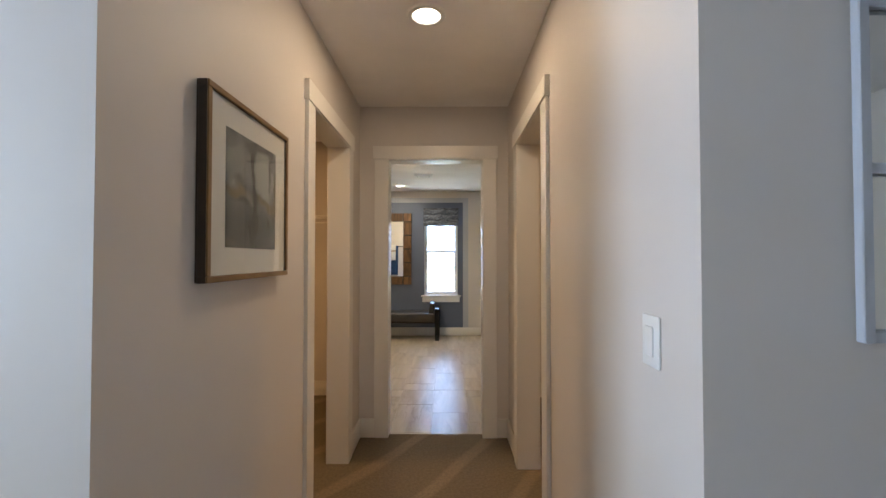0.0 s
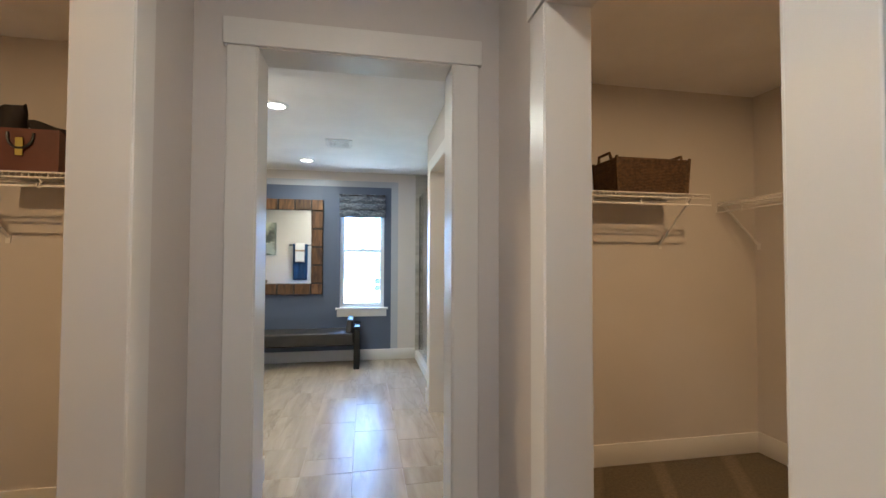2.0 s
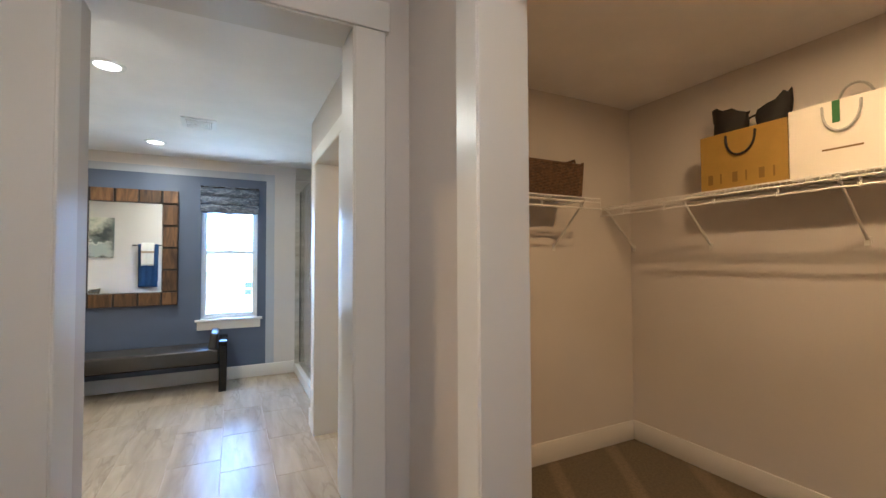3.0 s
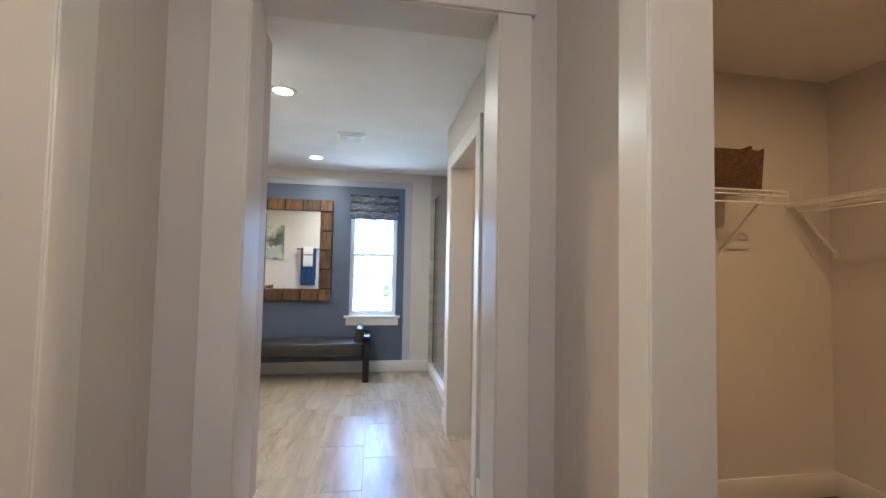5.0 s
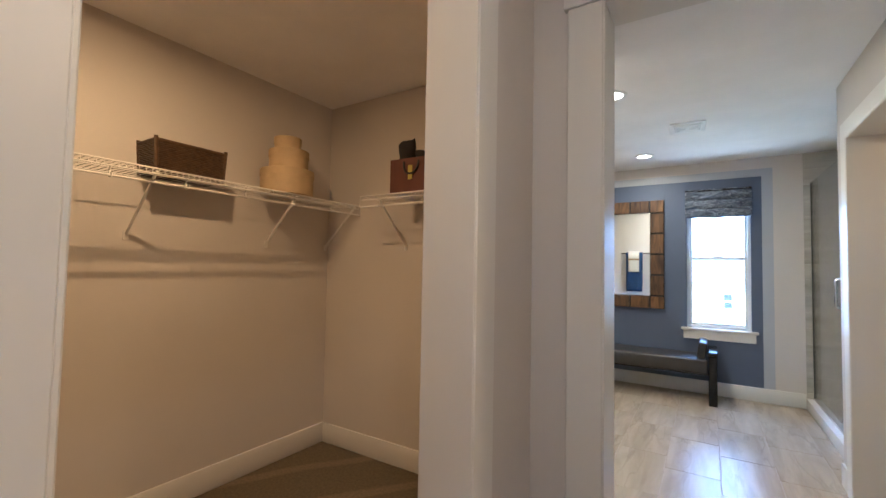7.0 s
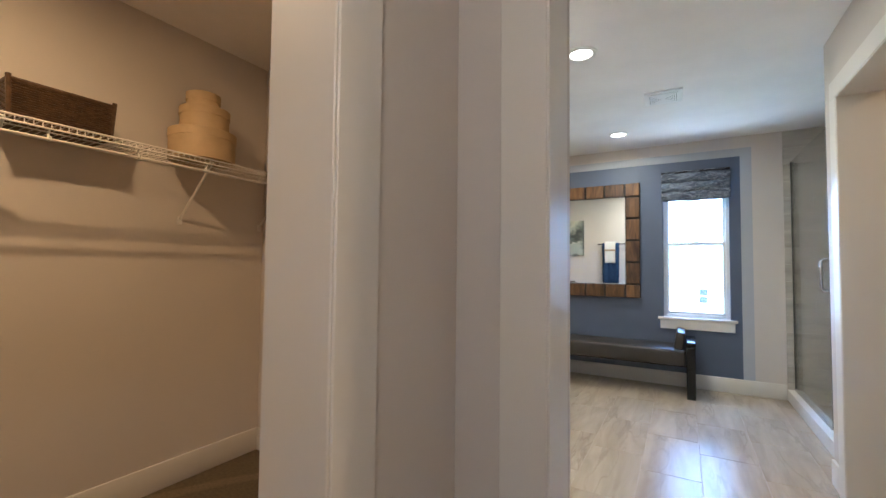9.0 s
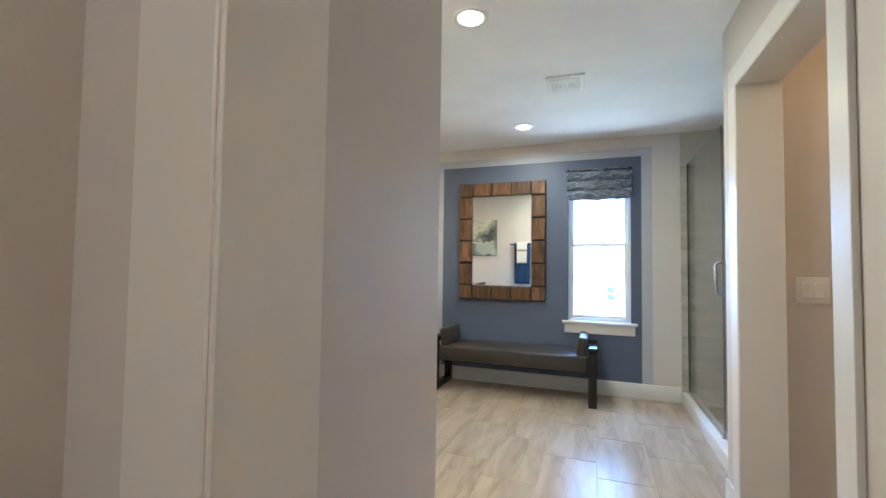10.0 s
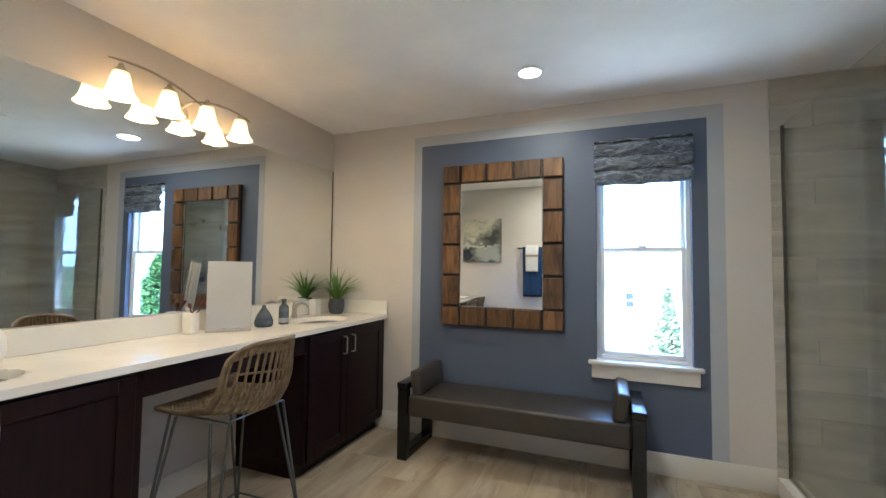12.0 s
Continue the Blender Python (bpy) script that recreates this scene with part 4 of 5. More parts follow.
def towel(x, w, drop, off, material, label):
    bm = bmesh.new()
    nu, nv = 18, 26
    g = []
    for j in range(nv + 1):
        s = j / nv * 2 - 1
        line = []
        for i in range(nu + 1):
            uu = i / nu - 0.5
            wave = (0.006 if off < 0.01 else 0.001) * math.sin(uu * 19 + s * 2) * min(1, abs(s) * 3)
            yy = 0.06 + math.copysign(min(0.016 + off, abs(s) * 0.14 + 0.002), s) + wave
            zz = 1.575 + 0.0105 + off - max(0, abs(s) - 0.06) * drop * (1 if s > 0 else 0.85)
            line.append(bm.verts.new((x + uu * w * (1 - 0.05 * abs(s)), 3.735 + yy, zz)))
        g.append(line)
    for j in range(nv):
        for i in range(nu):
            bm.faces.new((g[j][i], g[j][i + 1], g[j + 1][i + 1], g[j + 1][i])).smooth = True
    ob = solid("towel", bm, material, label, "towel")
    md = ob.modifiers.new("thickness", "SOLIDIFY")
    md.thickness, md.offset = 0.006, 1
    return ob


towel(-1.18, 0.27, 0.72, 0.002, mat("navy_terry", (0.018, 0.05, 0.13), 0.95, var=0.2, scale=60, bump=0.8, bscale=400), "navy blue bath towel folded over the bar")
hand = towel(-1.185, 0.175, 0.38, 0.024, mat("white_terry", (0.72, 0.69, 0.63), 0.95, var=0.06, scale=60, bump=0.8, bscale=400), "small white hand towel with tan band over the navy towel")
part("band", box(-1.274, 3.8395, 1.452, -1.096, 3.8445, 1.484, 0.001), mat("tan_ribbon", (0.36, 0.26, 0.16), 0.8, var=0.1, scale=40, bump=0.3), hand, "tan ribbon band")


def plate(name, m, gangs, label):
    s = thing(name, m, label, "light switch")
    w = 0.076 + 0.048 * (gangs - 1)
    part("cover", box(-w / 2, -0.006, -0.057, w / 2, 0, 0.057, 0.003, 2), M_WHITE, s)
    for k in range(gangs):
        x = (k - (gangs - 1) / 2) * 0.046
        part("rocker", box(x - 0.0165, -0.010, -0.033, x + 0.0165, -0.0065, 0.033, 0.0015), M_WHITE, s)


plate("switch_plate", pose(0.872, 4.6795, 1.108), 2, "white two-gang rocker switch plate")
plate("switch_plate", pose(HX - 0.0005, 0.48, 1.133, 0, 0, -90), 1, "white rocker switch plate on the hall wall")

# ---- hall: framed print ----
M_WALNUT = mat("walnut_frame", (0.25, 0.145, 0.055), 0.35, second=(0.14, 0.075, 0.026), amount=0.7, scale=8, stretch=(4, 1, 1), bump=0.05)
M_DARKEDGE = mat("frame_side", (0.045, 0.028, 0.016), 0.5, bump=0.02)
M_MAT = mat("mat_board", (0.76, 0.73, 0.68), 0.8, var=0.01, bump=0.1, bscale=300)
M_ART2 = brushed_art("ink_print", [(0.36, (0.045, 0.050, 0.054)), (0.46, (0.12, 0.132, 0.137)), (0.54, (0.20, 0.215, 0.215)), (0.64, (0.31, 0.315, 0.30))],
                     [((0.0, -0.11), (0.20, 0.07), (0.10, 0.115, 0.125), 0.35), ((0.075, 0.065), (0.060, 0.085), (0.40, 0.405, 0.385), 0.4),
                      ((-0.09, 0.10), (0.055, 0.06), (0.25, 0.26, 0.26), 0.35), ((0.09, -0.018), (0.10, 0.014), (0.19, 0.165, 0.105), 0.4),
                      ((-0.11, -0.005), (0.06, 0.016), (0.20, 0.165, 0.10), 0.4), ((-0.002, 0.06), (0.012, 0.14), (0.022, 0.024, 0.027), 0.35),
                      ((0.002, -0.07), (0.022, 0.09), (0.028, 0.030, 0.034), 0.35), ((0.125, 0.10), (0.009, 0.07), (0.09, 0.095, 0.10), 0.4),
                      ((0.04, 0.155), (0.08, 0.012), (0.10, 0.105, 0.11), 0.4), ((0.095, -0.085), (0.022, 0.028), (0.022, 0.023, 0.027), 0.35),
                      ((-0.06, -0.03), (0.05, 0.012), (0.05, 0.055, 0.06), 0.4), ((0.168, -0.02), (0.010, 0.16), (0.19, 0.17, 0.12), 0.35)], "y", 0.13)
pic = thing("framed_print", pose(-HX, 0.876, 1.515), "matted abstract ink print in walnut frame", "picture")
fy, fz, ft = 0.271, 0.264, 0.034
for nm, b in (("frame_rail", (-fy, fz - 0.018, fy, fz)), ("frame_rail", (-fy, -fz, fy, -fz + 0.018)), ("frame_stile", (-fy, -fz + 0.018, -fy + 0.018, fz - 0.018)), ("frame_stile", (fy - 0.018, -fz + 0.018, fy, fz - 0.018))):
    rail = part(nm, box(0.006, b[0], b[1], ft - 0.006, b[2], b[3], 0.001), M_DARKEDGE, pic, "dark brown side of the frame")
    part("face", box(ft - 0.006, b[0] + 0.0005, b[1] + 0.0005, ft, b[2] - 0.0005, b[3] - 0.0005, 0.0015), M_WALNUT, rail, "walnut face")
part("frame_back", box(0.001, -fy + 0.001, -fz + 0.001, 0.0055, fy - 0.001, fz - 0.001), M_DARKEDGE, pic)
part("mat_board", box(0.021, -fy + 0.018, -fz + 0.018, 0.025, fy - 0.018, fz - 0.018), M_MAT, pic)
part("print", box(0.0252, -0.171, -0.169, 0.0265, 0.168, 0.172), M_ART2, pic)
gl = part("glazing", box(0.0295, -fy + 0.018, -fz + 0.018, 0.0310, fy - 0.018, fz - 0.018), M_PANE, pic)
gl.visible_shadow = False

# windowpane mirror on the bedroom wall beside the hall
wp = thing("windowpane_mirror", pose(1.12, BEDY, 1.62), "pale grey windowpane wall mirror", "mirror")
part("mirror_glass", box(-0.29, -0.012, -0.44, 0.29, -0.004, 0.44), M_MIRROR, wp)
for x in (-0.30, 0.0, 0.30):
    part("upright", box(x - 0.010, -0.030, -0.45, x + 0.010, -0.0125, 0.45, 0.002), M_STRIPE, wp)
for z in (-0.44, -0.147, 0.147, 0.44):
    part("crossbar", box(-0.30, -0.027, z - 0.010, 0.30, -0.0126, z + 0.010, 0.002), M_STRIPE, wp)

# ---- closets ----
SZ = 1.692


def wire_shelf(m, length, depth, braces, hooks, label):
    """Local x runs along the wall, y out from the wall, z = 0 at the shelf's top."""
    s = thing("wire_shelf", m, label, "wire shelf", "closet wire shelves")
    bm = bmesh.new()
    n = int(length / 0.0254)
    for i in range(n + 1):
        x = 0.004 + (length - 0.008) * i / n
        bm_rod(bm, (x, 0.004, 0), (x, depth, 0), 0.002, 4)
        bm_rod(bm, (x, depth, 0), (x, depth + 0.001, -0.024), 0.002, 4)
    deck = part("deck", bm, M_WIRE, s)
    deck["kind"] = "stuff"
    for y, z, r in ((0.006, -0.004, 0.003), (depth * 0.5, -0.004, 0.003), (depth, -0.003, 0.004), (depth, -0.026, 0.004), (depth + 0.008, -0.067, 0.005)):
        part("rail", bm_rod(bmesh.new(), (0, y, z), (length, y, z), r, 8), M_WIRE, s)
    for x in (0.002, length - 0.002):
        part("end_drop", bm_rod(bmesh.new(), (x, depth, -0.002), (x, depth + 0.008, -0.067), 0.003, 6), M_WIRE, s)
    for x in braces:
        b = bmesh.new()
        bm_rod(b, (x, depth - 0.02, -0.010), (x, 0.006, -0.285), 0.0075, 6)
        br = part("brace", b, M_WIRE, s)
        part("foot", box(x - 0.012, 0.0005, -0.315, x + 0.012, 0.006, -0.272, 0.001), M_WIRE, br)
    for x in hooks:
        b = bmesh.new()
        bm_tube(b, [(x, depth, -0.026), (x, depth - 0.012, -0.045), (x, depth - 0.004, -0.072), (x, depth + 0.010, -0.070), (x, depth + 0.012, -0.056)], 0.0045, 6)
        part("rod_clip", b, M_WIRE, s)
    return s


def spaced(a, b, step):
    return [a + i * step for i in range(int((b - a) / step) + 1)]


WS = "white vinyl-coated wire closet shelf with hang rail"
LSX, RSX = -2.47, 2.69
# left closet: along the side wall, then along the far wall (x from the wall's end)
wire_shelf(pose(LSX, 3.57, SZ, 0, 0, -90), 3.10, 0.31, [0.02, 0.51, 1.27, 2.1, 2.9], spaced(0.25, 3.0, 0.30), WS)
wire_shelf(pose(-HX - 0.115, 3.58, SZ, 0, 0, 180), 1.20, 0.31, [0.30, 1.08], spaced(0.15, 1.1, 0.30), WS)
# right closet
wire_shelf(pose(RSX, 0.45, SZ, 0, 0, 90), 3.08, 0.31, [0.2, 1.0, 1.78, 2.50, 3.06], spaced(0.2, 2.9, 0.30), WS)
wire_shelf(pose(2.045, 3.54, SZ, 0, 0, 180), 1.33, 0.31, [0.10, 0.95], spaced(0.15, 1.2, 0.30), WS)


def wicker(name, m, lx, ly, h, rows, material, label, handle=False):
    b = thing(name, m, label, "basket")
    for j in range(rows):
        z = 0.008 + (h - 0.016) * j / (rows - 1)
        flare = 1 - 0.05 * (1 - j / (rows - 1))
        pts, n = [], 96
        per = 2 * (lx + ly)
        for i in range(n + 1):
            d = (i % n) / n * per
            if d < lx:
                x, y, nx, ny = d - lx / 2, -ly / 2, 0, -1
            elif d < lx + ly:
                x, y, nx, ny = lx / 2, d - lx - ly / 2, 1, 0
            elif d < 2 * lx + ly:
                x, y, nx, ny = lx / 2 - (d - lx - ly), ly / 2, 0, 1
            else:
                x, y, nx, ny = -lx / 2, ly / 2 - (d - 2 * lx - ly), -1, 0
            o = 0.0022 * (1 if (i // 2 + j) % 2 else -1)
            pts.append(((x + nx * o) * flare, (y + ny * o) * flare, z))
        part("strand", bm_tube(bmesh.new(), pts, h / rows * 0.56, 5), material, b)
    part("bottom", box(-lx * 0.46, -ly * 0.46, 0.002, lx * 0.46, ly * 0.46, 0.012), material, b)
    part("lining", ring(-lx * 0.465, lx * 0.465, -ly * 0.455, ly * 0.455, 0.004, 0, h * 0.97, 0), M_BACK, b, at=pose(0, 0, 0, 90, 0, 0) @ Matrix.Diagonal((1, 1, -1, 1)))
    rim = [(-lx / 2, -ly / 2, h), (lx / 2, -ly / 2, h), (lx / 2, ly / 2, h), (-lx / 2, ly / 2, h), (-lx / 2, -ly / 2, h)]
    for p, q in zip(rim, rim[1:]):
        part("rim", bm_rod(bmesh.new(), p, q, 0.009, 8), material, b)
    for x in (-lx / 2, lx / 2):
        for y in (-ly / 2, ly / 2):
            part("corner_post", bm_rod(bmesh.new(), (x * 0.955, y * 0.955, 0.0), (x * 1.01, y * 1.01, h + 0.016), 0.009, 8), material, b)
    if handle:
        for s in (-1, 1):
            part("handle", bm_tube(bmesh.new(), [(s * lx / 2, -0.07, h), (s * (lx / 2 + 0.004), -0.055, h + 0.045), (s * (lx / 2 + 0.004), 0.055, h + 0.045), (s * lx / 2, 0.07, h)], 0.009, 8), material, b)
    return b


M_WICKER = mat("dark_wicker", (0.105, 0.058, 0.030), 0.45, second=(0.035, 0.019, 0.011), amount=0.8, scale=40, bump=0.3, bscale=150)
M_SEAGRASS = mat("seagrass", (0.15, 0.080, 0.038), 0.7, second=(0.05, 0.03, 0.016), amount=0.8, scale=50, bump=0.3, bscale=150)
wicker("wicker_basket", pose(-2.370, 2.50, SZ + 0.003, 0, 0, 90), 0.335, 0.18, 0.158, 17, M_WICKER, "dark brown wicker storage basket on the wire shelf")
wicker("seagrass_basket", pose(1.695, 3.385, SZ + 0.003, 0, 0, 0), 0.472, 0.25, 0.195, 21, M_SEAGRASS, "long woven seagrass basket with loop handles", True)

M_KRAFT = mat("kraft_board", (0.52, 0.385, 0.215), 0.75, var=0.06, scale=15, bump=0.1, bscale=200)
zz = SZ + 0.004
for r, h, dx, dy in ((0.158, 0.152, 0, 0), (0.118, 0.122, 0.005, 0.004), (0.080, 0.08, 0.0, -0.004)):
    hb = thing("hat_box", pose(-2.29 + dx, 3.07 + dy, zz), "round kraft paper hat box, stacked with others", "hat box", "stacked hat boxes")
    part("box_body", bm_lathe(bmesh.new(), [(0.0, 0.0), (r - 0.004, 0.0), (r - 0.003, 0.001), (r - 0.003, h - 0.03), (0.0, h - 0.03)], 40), M_KRAFT, hb)
    part("lid", bm_lathe(bmesh.new(), [(r - 0.0025, h - 0.042), (r + 0.001, h - 0.042), (r + 0.001, h - 0.002), (r - 0.002, h), (0.0, h)], 40), M_KRAFT, hb)
    zz += h + 0.001


def tissue(parent, material, z, d, lumps, seed):
    """Crumpled sheets that stand out of a bag; lumps: (middle, half width, height at one end, height at the other)."""
    r = random.Random(seed)
    for cx, hw, h0, h1 in lumps:
        bm = bmesh.new()
        rings, n = [], 14
        for j, f in enumerate((-0.03, 0.30, 0.65, 1.0)):
            line = []
            for i in range(n):
                a = 2 * math.pi * i / n
                x = math.cos(a) * hw * (0.86 + 0.14 * f)
                top = h0 + (h1 - h0) * (x / hw * 0.5 + 0.5)
                zz = z + (f if j == 0 else f * top * r.uniform(0.86, 1.06))
                line.append(bm.verts.new((cx + x + r.uniform(-0.008, 0.008), math.sin(a) * d * 0.36 * (1 - 0.45 * max(0, f)) + r.uniform(-0.008, 0.008), zz)))
            rings.append(line)
        for p, q in zip(rings, rings[1:]):
            for i in range(n):
                bm.faces.new((p[i], p[(i + 1) % n], q[(i + 1) % n], q[i]))
        mid = bm.verts.new((cx, 0, z + min(h0, h1) * 0.6))
        for i in range(n):
            bm.faces.new((rings[-1][i], rings[-1][(i + 1) % n], mid))
        part("tissue_sheet", bm, material, parent)


def paper_bag(m, w, d, h, material, label, handle_mat, tissue_mat=None, lumps=(), seed=1, loops="up", extras=None):
    """Local x across the front, -y the front."""
    b = thing("gift_bag", m, label, "gift bag")
    t = 0.0012
    part("front_panel", box(-w / 2, -d / 2, 0, w / 2, -d / 2 + t, h), material, b)
    part("back_panel", box(-w / 2, d / 2 - t, 0, w / 2, d / 2, h), material, b)
    part("base", box(-w / 2 + t, -d / 2 + t, 0, w / 2 - t, d / 2 - t, t), material, b)
    for s in (-1, 1):
        bm = bmesh.new()
        vs = [bm.verts.new(p) for p in ((s * w / 2, -d / 2 + t, t), (s * w / 2, -d / 2 + t, h), (s * (w / 2 - 0.02), 0, h), (s * (w / 2 - 0.004), 0, t), (s * w / 2, d / 2 - t, h), (s * w / 2, d / 2 - t, t))]
        bm.faces.new((vs[0], vs[1], vs[2], vs[3]))
        bm.faces.new((vs[3], vs[2], vs[4], vs[5]))
        part("gusset", bm, material, b)
    for y in (-d / 2 - 0.003, d / 2 - 0.004):
        z1 = h - 0.02
        s = -1 if loops == "down" and y < 0 else 1
        pts = [(-w * 0.17 * math.cos(math.pi * k / 14), y - 0.008 * math.sin(math.pi * k / 14), z1 + s * h * 0.36 * math.sin(math.pi * k / 14) ** 0.8) for k in range(15)]
        part("handle", bm_tube(bmesh.new(), pts, 0.006, 8), handle_mat, b)
    if tissue_mat:
        tissue(b, tissue_mat, h - 0.005, d, lumps, seed)
    if extras:
        extras(b, w, d, h)
    return b


M_BLACKPAPER = mat("black_tissue", (0.016, 0.013, 0.012), 0.75, var=0.2, scale=20, bump=0.4, bscale=40)
M_RIBBON = mat("black_ribbon", (0.014, 0.012, 0.012), 0.4, bump=0.02)
M_MAROON = mat("brown_red_paper", (0.11, 0.032, 0.018), 0.5, var=0.1, scale=10, bump=0.08)
M_GOLD = mat("ochre_paper", (0.335, 0.205, 0.030), 0.55, var=0.06, scale=10, bump=0.08)
M_WPAPER = mat("white_paper", (0.80, 0.75, 0.66), 0.5, var=0.02, bump=0.05)
M_CORD = mat("grey_cord", (0.42, 0.41, 0.38), 0.7, var=0.1, scale=60, bump=0.2)
M_GREEN = mat("green_ribbon", (0.05, 0.16, 0.05), 0.4, bump=0)
M_TAG = mat("yellow_tag", (0.45, 0.36, 0.06), 0.6, bump=0)
M_INK = mat("brown_ink", (0.20, 0.115, 0.020), 0.6, bump=0)


def tag(b, w, d, h):
    part("tag", box(-0.016, -d / 2 - 0.012, h * 0.38, 0.014, -d / 2 - 0.009, h * 0.78, 0.001), M_TAG, b, "yellow paper tag")


def mark_bars(b, w, d, h):
    for k in range(6):
        x = -w * 0.40 + k * w * 0.15
        part("print_mark", box(x, -d / 2 - 0.0012, h * 0.13, x + w * (0.02 if k % 2 else 0.06), -d / 2 - 0.0002, h * 0.30), M_INK, b, "plain dark printed bar")


def mark_line(b, w, d, h):
    part("print_mark", box(-w * 0.18, -d / 2 - 0.0012, h * 0.34, w * 0.18, -d / 2 - 0.0002, h * 0.365), M_INK, b, "thin dark printed line")
    part("ribbon", box(-w * 0.08, -d / 2 - 0.004, h * 0.70, -w * 0.01, -d / 2 - 0.001, h * 0.995, 0.001), M_GREEN, b, "green ribbon")


paper_bag(pose(-1.53, 3.40, SZ + 0.003, 0, 0, 2), 0.30, 0.15, 0.205, M_MAROON, "reddish brown gift bag with black tissue", M_RIBBON, M_BLACKPAPER, ((-0.085, 0.06, 0.115, 0.15), (0.06, 0.08, 0.07, 0.03)), 3, "down", tag)
paper_bag(pose(1.157, 3.318, SZ + 0.003), 0.205, 0.13, 0.175, M_GOLD, "small ochre paper gift bag with black tissue", M_RIBBON, M_BLACKPAPER, ((-0.03, 0.055, 0.15, 0.12), (0.06, 0.045, 0.08, 0.10)), 5)
paper_bag(pose(2.545, 2.652, SZ + 0.003, 0, 0, -90), 0.43, 0.16, 0.322, M_GOLD, "ochre paper shopping bag with black tissue", M_RIBBON, M_BLACKPAPER, ((-0.09, 0.095, 0.185, 0.11), (0.12, 0.085, 0.10, 0.17)), 8, "down", mark_bars)
paper_bag(pose(2.545, 2.232, SZ + 0.003, 0, 0, -90), 0.40, 0.16, 0.34, M_WPAPER, "white paper shopping bag with green ribbon", M_CORD, None, (), 4, "down", mark_line)

# ---- shower fittings on the near wall of the shower ----
shd = thing("wall_shower_set", pose(1.20, 4.927, 1.98), "chrome wall shower set with bent arm, round valve and lever", "shower")
part("flange", bm_rod(bmesh.new(), (0, 0, 0), (0, 0.010, 0), 0.03, 20), M_CHROME, shd)
part("arm", bm_tube(bmesh.new(), [(0, 0.005, 0), (0, 0.08, 0.02), (0, 0.14, 0.0), (0, 0.17, -0.04)], 0.010, 10), M_CHROME, shd)
part("head", bm_rod(bmesh.new(), (0, 0.165, -0.035), (0, 0.20, -0.085), 0.018, 20, 0.055), M_CHROME, shd)
val = part("valve", bm_rod(bmesh.new(), (0, 0, 0), (0, 0.008, 0), 0.08, 28), M_CHROME, shd, at=pose(0, 0, -0.88))
part("knob", bm_rod(bmesh.new(), (0, 0.008, 0), (0, 0.05, 0), 0.028, 20, 0.02), M_CHROME, val)
part("lever", bm_tube(bmesh.new(), [(0, 0.04, 0), (0.01, 0.05, -0.04), (0.015, 0.055, -0.08)], 0.007, 8), M_CHROME, val)
# ---- outdoors, seen from an upper storey ----
GZ = -2.9
M_LAWN = mat("lawn", (0.065, 0.10, 0.035), 0.95, var=0.3, scale=3, bump=0.6, bscale=60)
M_HEDGE = mat("hedge_leaf", (0.07, 0.15, 0.035), 0.7, second=(0.02, 0.06, 0.012), amount=0.7, scale=6, bump=0)
M_NEEDLE = mat("conifer_leaf", (0.34, 0.36, 0.22), 0.8, second=(0.20, 0.23, 0.13), amount=0.7, scale=5, bump=0)
M_SIDING = mat("white_siding", (0.80, 0.80, 0.78), 0.7, var=0.03, scale=1, bump=0.1)
M_ROOF = mat("slate_roof", (0.16, 0.19, 0.23), 0.8, var=0.15, scale=6, bump=0.3, bscale=30)
M_DGLASS = mat("far_window_glass", (0.05, 0.06, 0.07), 0.6, var=0.05, bump=0, spec=0.0)
solid("ground", box(-1500, YF + 0.6, GZ - 0.2, 1500, 3000, GZ), M_LAWN, "green mown lawn", "lawn", "structure")


def house(m, w, d, eave, ridge, wins, label):
    hs = thing("house", m, label, "house")
    part("wall", box(-w / 2, 0, 0, w / 2, d, eave), M_SIDING, hs)
    bm = bmesh.new()
    o = 0.4
    vs = [bm.verts.new(p) for p in ((-w / 2 - o, -o, eave), (w / 2 + o, -o, eave), (w / 2 + o, d + o, eave), (-w / 2 - o, d + o, eave),
                                    (-w / 2 + d * 0.3, d / 2, ridge), (w / 2 - d * 0.3, d / 2, ridge))]
    for f in ((0, 1, 5, 4), (1, 2, 5), (2, 3, 4, 5), (3, 0, 4), (3, 2, 1, 0)):
        bm.faces.new([vs[i] for i in f])
    part("roof", bm, M_ROOF, hs)
    for x, z, ww, wh in wins:
        wd = part("window", ring(x - ww / 2, x + ww / 2, z, z + wh, 0.07, -0.05, -0.005, 0), M_SIDING, hs)
        part("meeting_rail", box(x - ww / 2 + 0.07, -0.045, z + wh * 0.5 - 0.03, x + ww / 2 - 0.07, -0.031, z + wh * 0.5 + 0.03), M_SIDING, wd)
        part("pane", box(x - ww / 2 + 0.07, -0.03, z + 0.07, x + ww / 2 - 0.07, -0.01, z + wh - 0.07), M_DGLASS, wd)
    return hs


house(pose(2.5, 30, GZ), 13, 9, 3.6, 5.6, [(-1.63, 2.05, 0.55, 0.95), (-4.5, 1.3, 1.1, 1.4), (2.2, 1.3, 1.1, 1.4), (4.6, 1.3, 1.1, 1.4)], "white house with hipped slate-blue roof")
house(pose(-16, 36, GZ), 14, 9, 3.6, 6.2, [(-3, 1.2, 1.1, 1.4), (3, 1.2, 1.1, 1.4)], "white house with hipped slate-blue roof, farther off")


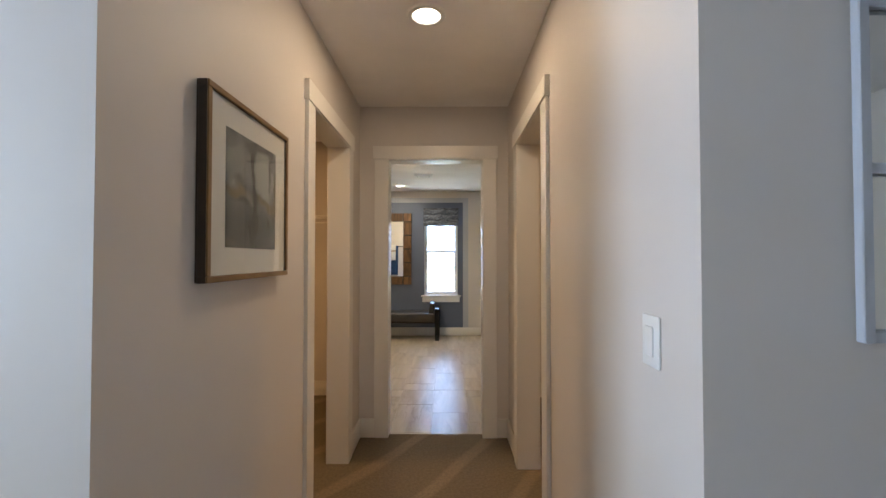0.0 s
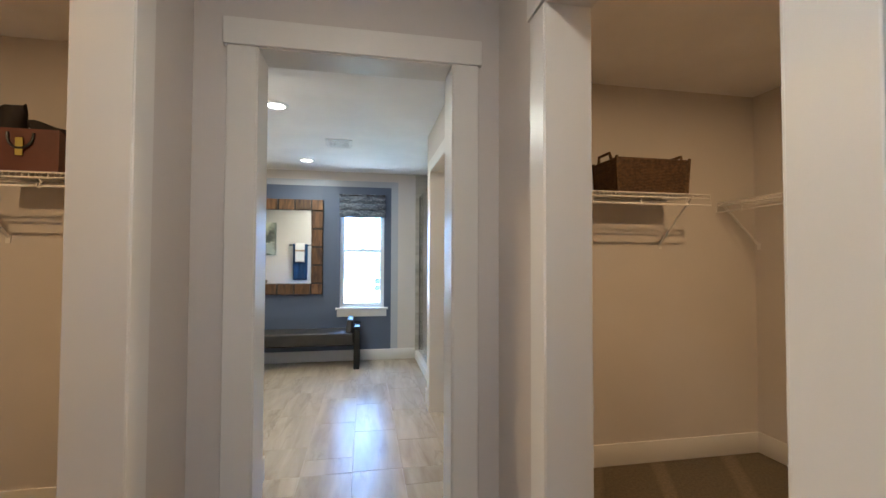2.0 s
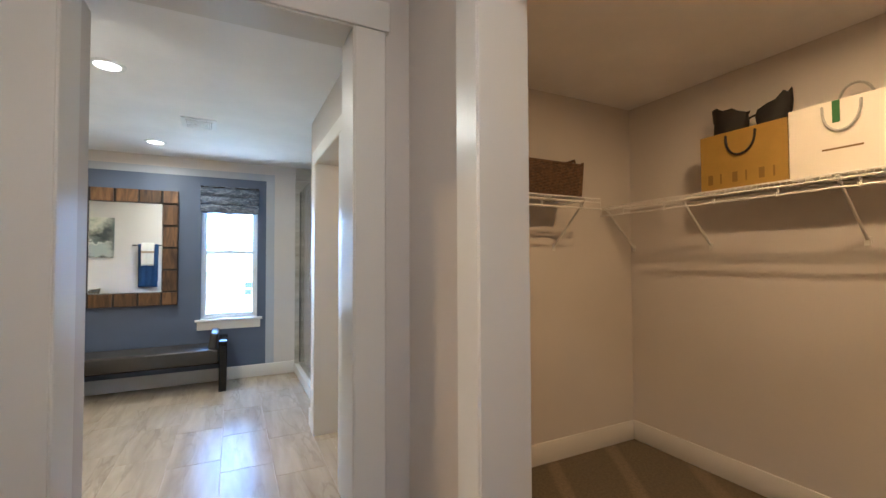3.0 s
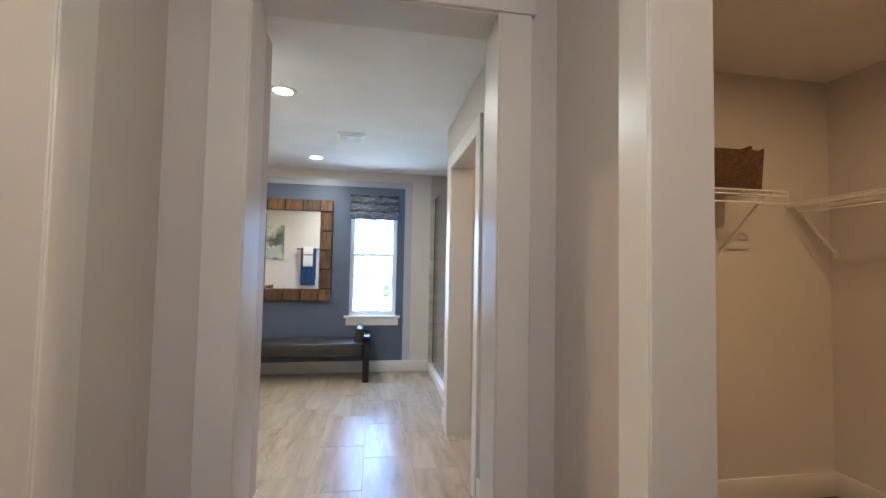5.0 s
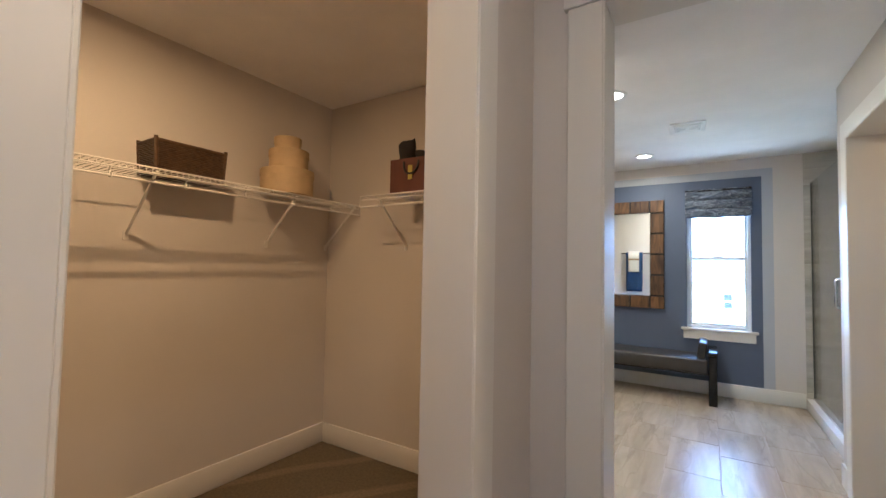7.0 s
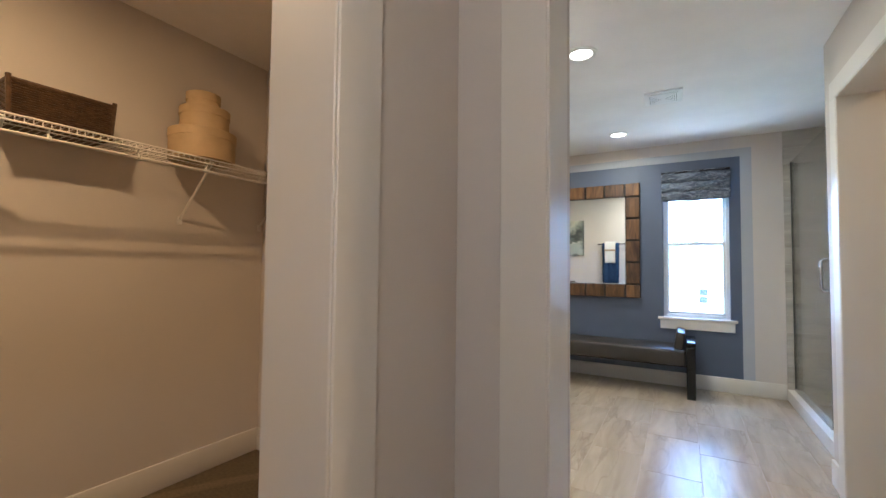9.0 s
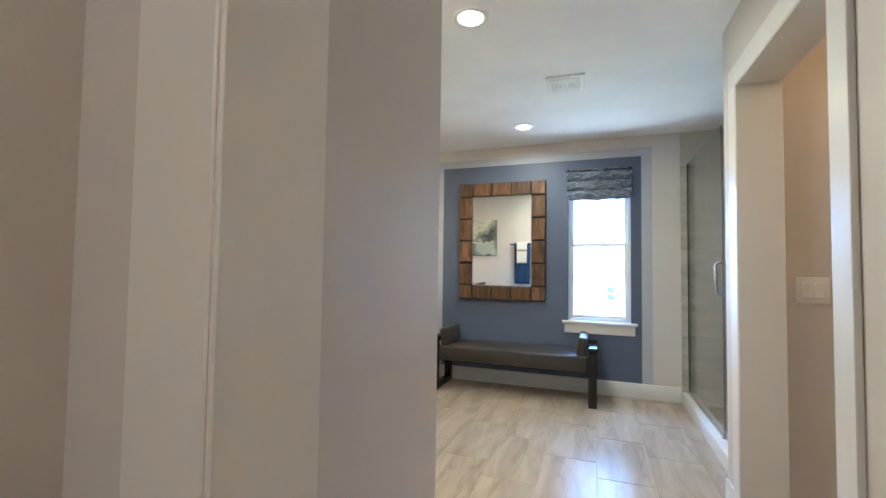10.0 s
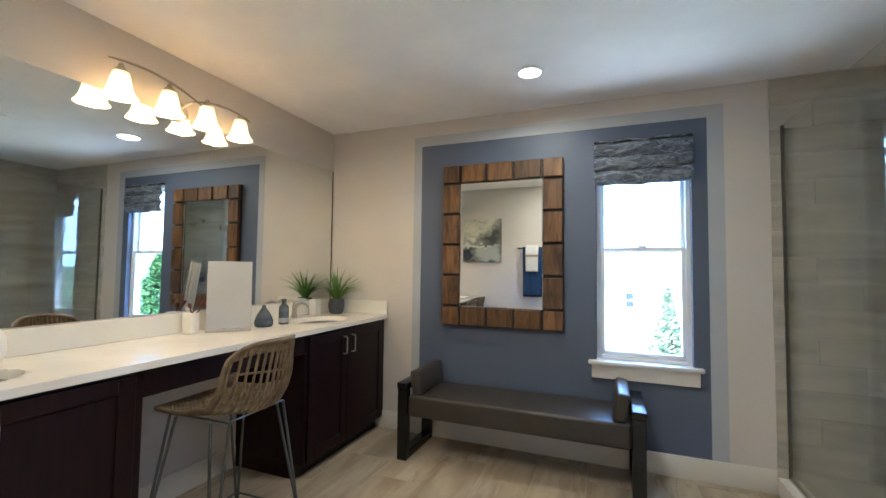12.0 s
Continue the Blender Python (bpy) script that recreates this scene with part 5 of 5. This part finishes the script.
def leaves(bm, rnd, centre, size):
    for _ in range(2):
        a, b = rnd.uniform(0, 6.28), rnd.uniform(-0.9, 0.9)
        t = Vector((math.cos(a) * math.cos(b), math.sin(a) * math.cos(b), math.sin(b)))
        s = t.cross(Vector((rnd.uniform(-1, 1), rnd.uniform(-1, 1), 1))).normalized()
        vs = [bm.verts.new(centre + size * q) for q in (-t * 0.5, s * 0.3, t * 0.6, -s * 0.3)]
        bm.faces.new(vs)


def conifer(x, y, h, r, seed, leaf=None):
    rnd = random.Random(seed)
    tr = thing("tree", pose(x, y, GZ), "narrow conical garden tree with dense small leaves", "tree", "garden trees")
    bm = bm_rod(bmesh.new(), (0, 0, 0), (0, 0, h * 0.9), 0.06, 8, 0.012)
    for k in range(26):
        a, z = rnd.uniform(0, 6.28), h * rnd.uniform(0.12, 0.85)
        q = r * (1 - z / h) * 0.9 + 0.05
        bm_rod(bm, (0, 0, z), (q * math.cos(a), q * math.sin(a), z + 0.25 * q), 0.014, 5, 0.004)
    part("trunk", bm, mat("bark", (0.09, 0.065, 0.045), 0.9, var=0.3, scale=12, bump=0.5), tr)
    bm = bmesh.new()
    for k in range(5200):
        z = h * (0.10 + 0.92 * rnd.random() ** 1.25)
        rad = r * (1.04 - z / h) ** 0.8 * (0.75 + 0.25 * math.sin(z * 9 + k % 5)) * rnd.uniform(0.45, 1.05)
        a = rnd.uniform(0, 6.28)
        leaves(bm, rnd, Vector((rad * math.cos(a), rad * math.sin(a), z)), rnd.uniform(0.09, 0.17))
    part("crown", bm, leaf or M_NEEDLE, tr)


conifer(0.97, 14.0, 3.72, 0.82, 2)
conifer(5.6, 19.0, 4.6, 0.9, 3)
conifer(7.9, 12.2, 4.4, 1.5, 7, M_HEDGE)
conifer(-7.5, 17.0, 5.0, 1.3, 4)
conifer(-10.5, 21.0, 6.5, 1.8, 6)
rnd = random.Random(9)
bm = bmesh.new()
for k in range(9000):
    x, y, z = rnd.uniform(-18, -2.6), 21.5 + rnd.uniform(-0.6, 0.6), GZ + 1.45 * rnd.random() ** 0.7 + 0.08 * math.sin(k)
    leaves(bm, rnd, Vector((x, y, z)), rnd.uniform(0.12, 0.26))
solid("hedge", bm, M_HEDGE, "long clipped green garden hedge", "hedge", "stuff")
# ---- floor tiles of the bathroom ----
floor = thing("floor_tiles", pose(0, 0, 0), "beige veined porcelain plank tiles, satin", "floor", kind="structure")
TW, TL, JOINT = 0.3075, 0.61, 0.004
tile_cache = {}


def tile_mesh(w, l, material, t=0.010, bevel=0.0012, name="tile"):
    key = (round(w, 3), round(l, 3), material.name)
    if key not in tile_cache:
        tile_cache[key] = mesh_of(name, box(0, 0, 0, w, l, t, bevel), material)
    return tile_cache[key]


def lay(x0, x1, y0, y1):
    k = math.floor((x0 + 0.030) / TW)
    while -0.030 + k * TW < x1:
        a, b = max(x0, -0.030 + k * TW), min(x1, -0.030 + (k + 1) * TW)
        start = 3.13 - 0.2 * k
        q = math.floor((y0 - start) / TL)
        while start + q * TL < y1:
            c, d = max(y0, start + q * TL), min(y1, start + (q + 1) * TL)
            if b - a > 0.02 and d - c > 0.02:
                ob = new("tile", tile_mesh(b - a - JOINT, d - c - JOINT, M_TILE))
                ob.parent = floor
                ob.location = (a + JOINT / 2, c + JOINT / 2, -0.010)
            q += 1
        k += 1


bm = bmesh.new()
for x0, x1, y0, y1 in ((-HX, PX, EDGE + 0.002, 3.735), (XW, 0.692, 3.735, YF), (0.692, 2.20, 3.65, 4.68)):
    bm_box(bm, x0, y0, -0.0115, x1, y1, -0.0016)
part("grout", bm, M_GROUT, floor, "beige grout between the tiles")
lay(-HX, PX, EDGE + 0.002, 3.735)
lay(XW, 0.692, 3.735, YF)
lay(0.692, 2.20, 3.65, 4.68)

# ---- shower wall tiles ----
for nm, m, w, h in (("shower_tiles_far", pose(0.693, YF - 0.011, 0.0), 0.966, H), ("shower_tiles_side", pose(1.649, YF - 0.011, 0.0, 0, 0, -90), 1.70, H),
                    ("shower_tiles_near", pose(1.649, 4.916, 0.0, 0, 0, 180), 0.85, H)):
    root = thing(nm, m, "grey-brown stone-look shower wall tiles in running bond", "wall tiles", kind="structure")
    th, tw, j = 0.152, 0.610, 0
    z = 0.0
    while z < h - 0.01:
        x = -((j % 3) * 0.2)
        while x < w - 0.005:
            a, b, z1 = max(0, x), min(w, x + tw), min(h - 0.001, z + th)
            if b - a > 0.01:
                key = ("s", round(b - a, 3), round(z1 - z, 3))
                if key not in tile_cache:
                    tile_cache[key] = mesh_of("tile", box(0, 0, 0, b - a - 0.002, 0.010, z1 - z - 0.002, 0.001), M_SHOWER)
                ob = new("tile", tile_cache[key])
                ob.parent = root
                ob.location = (a, 0, z)
            x += tw
        z += th
        j += 1
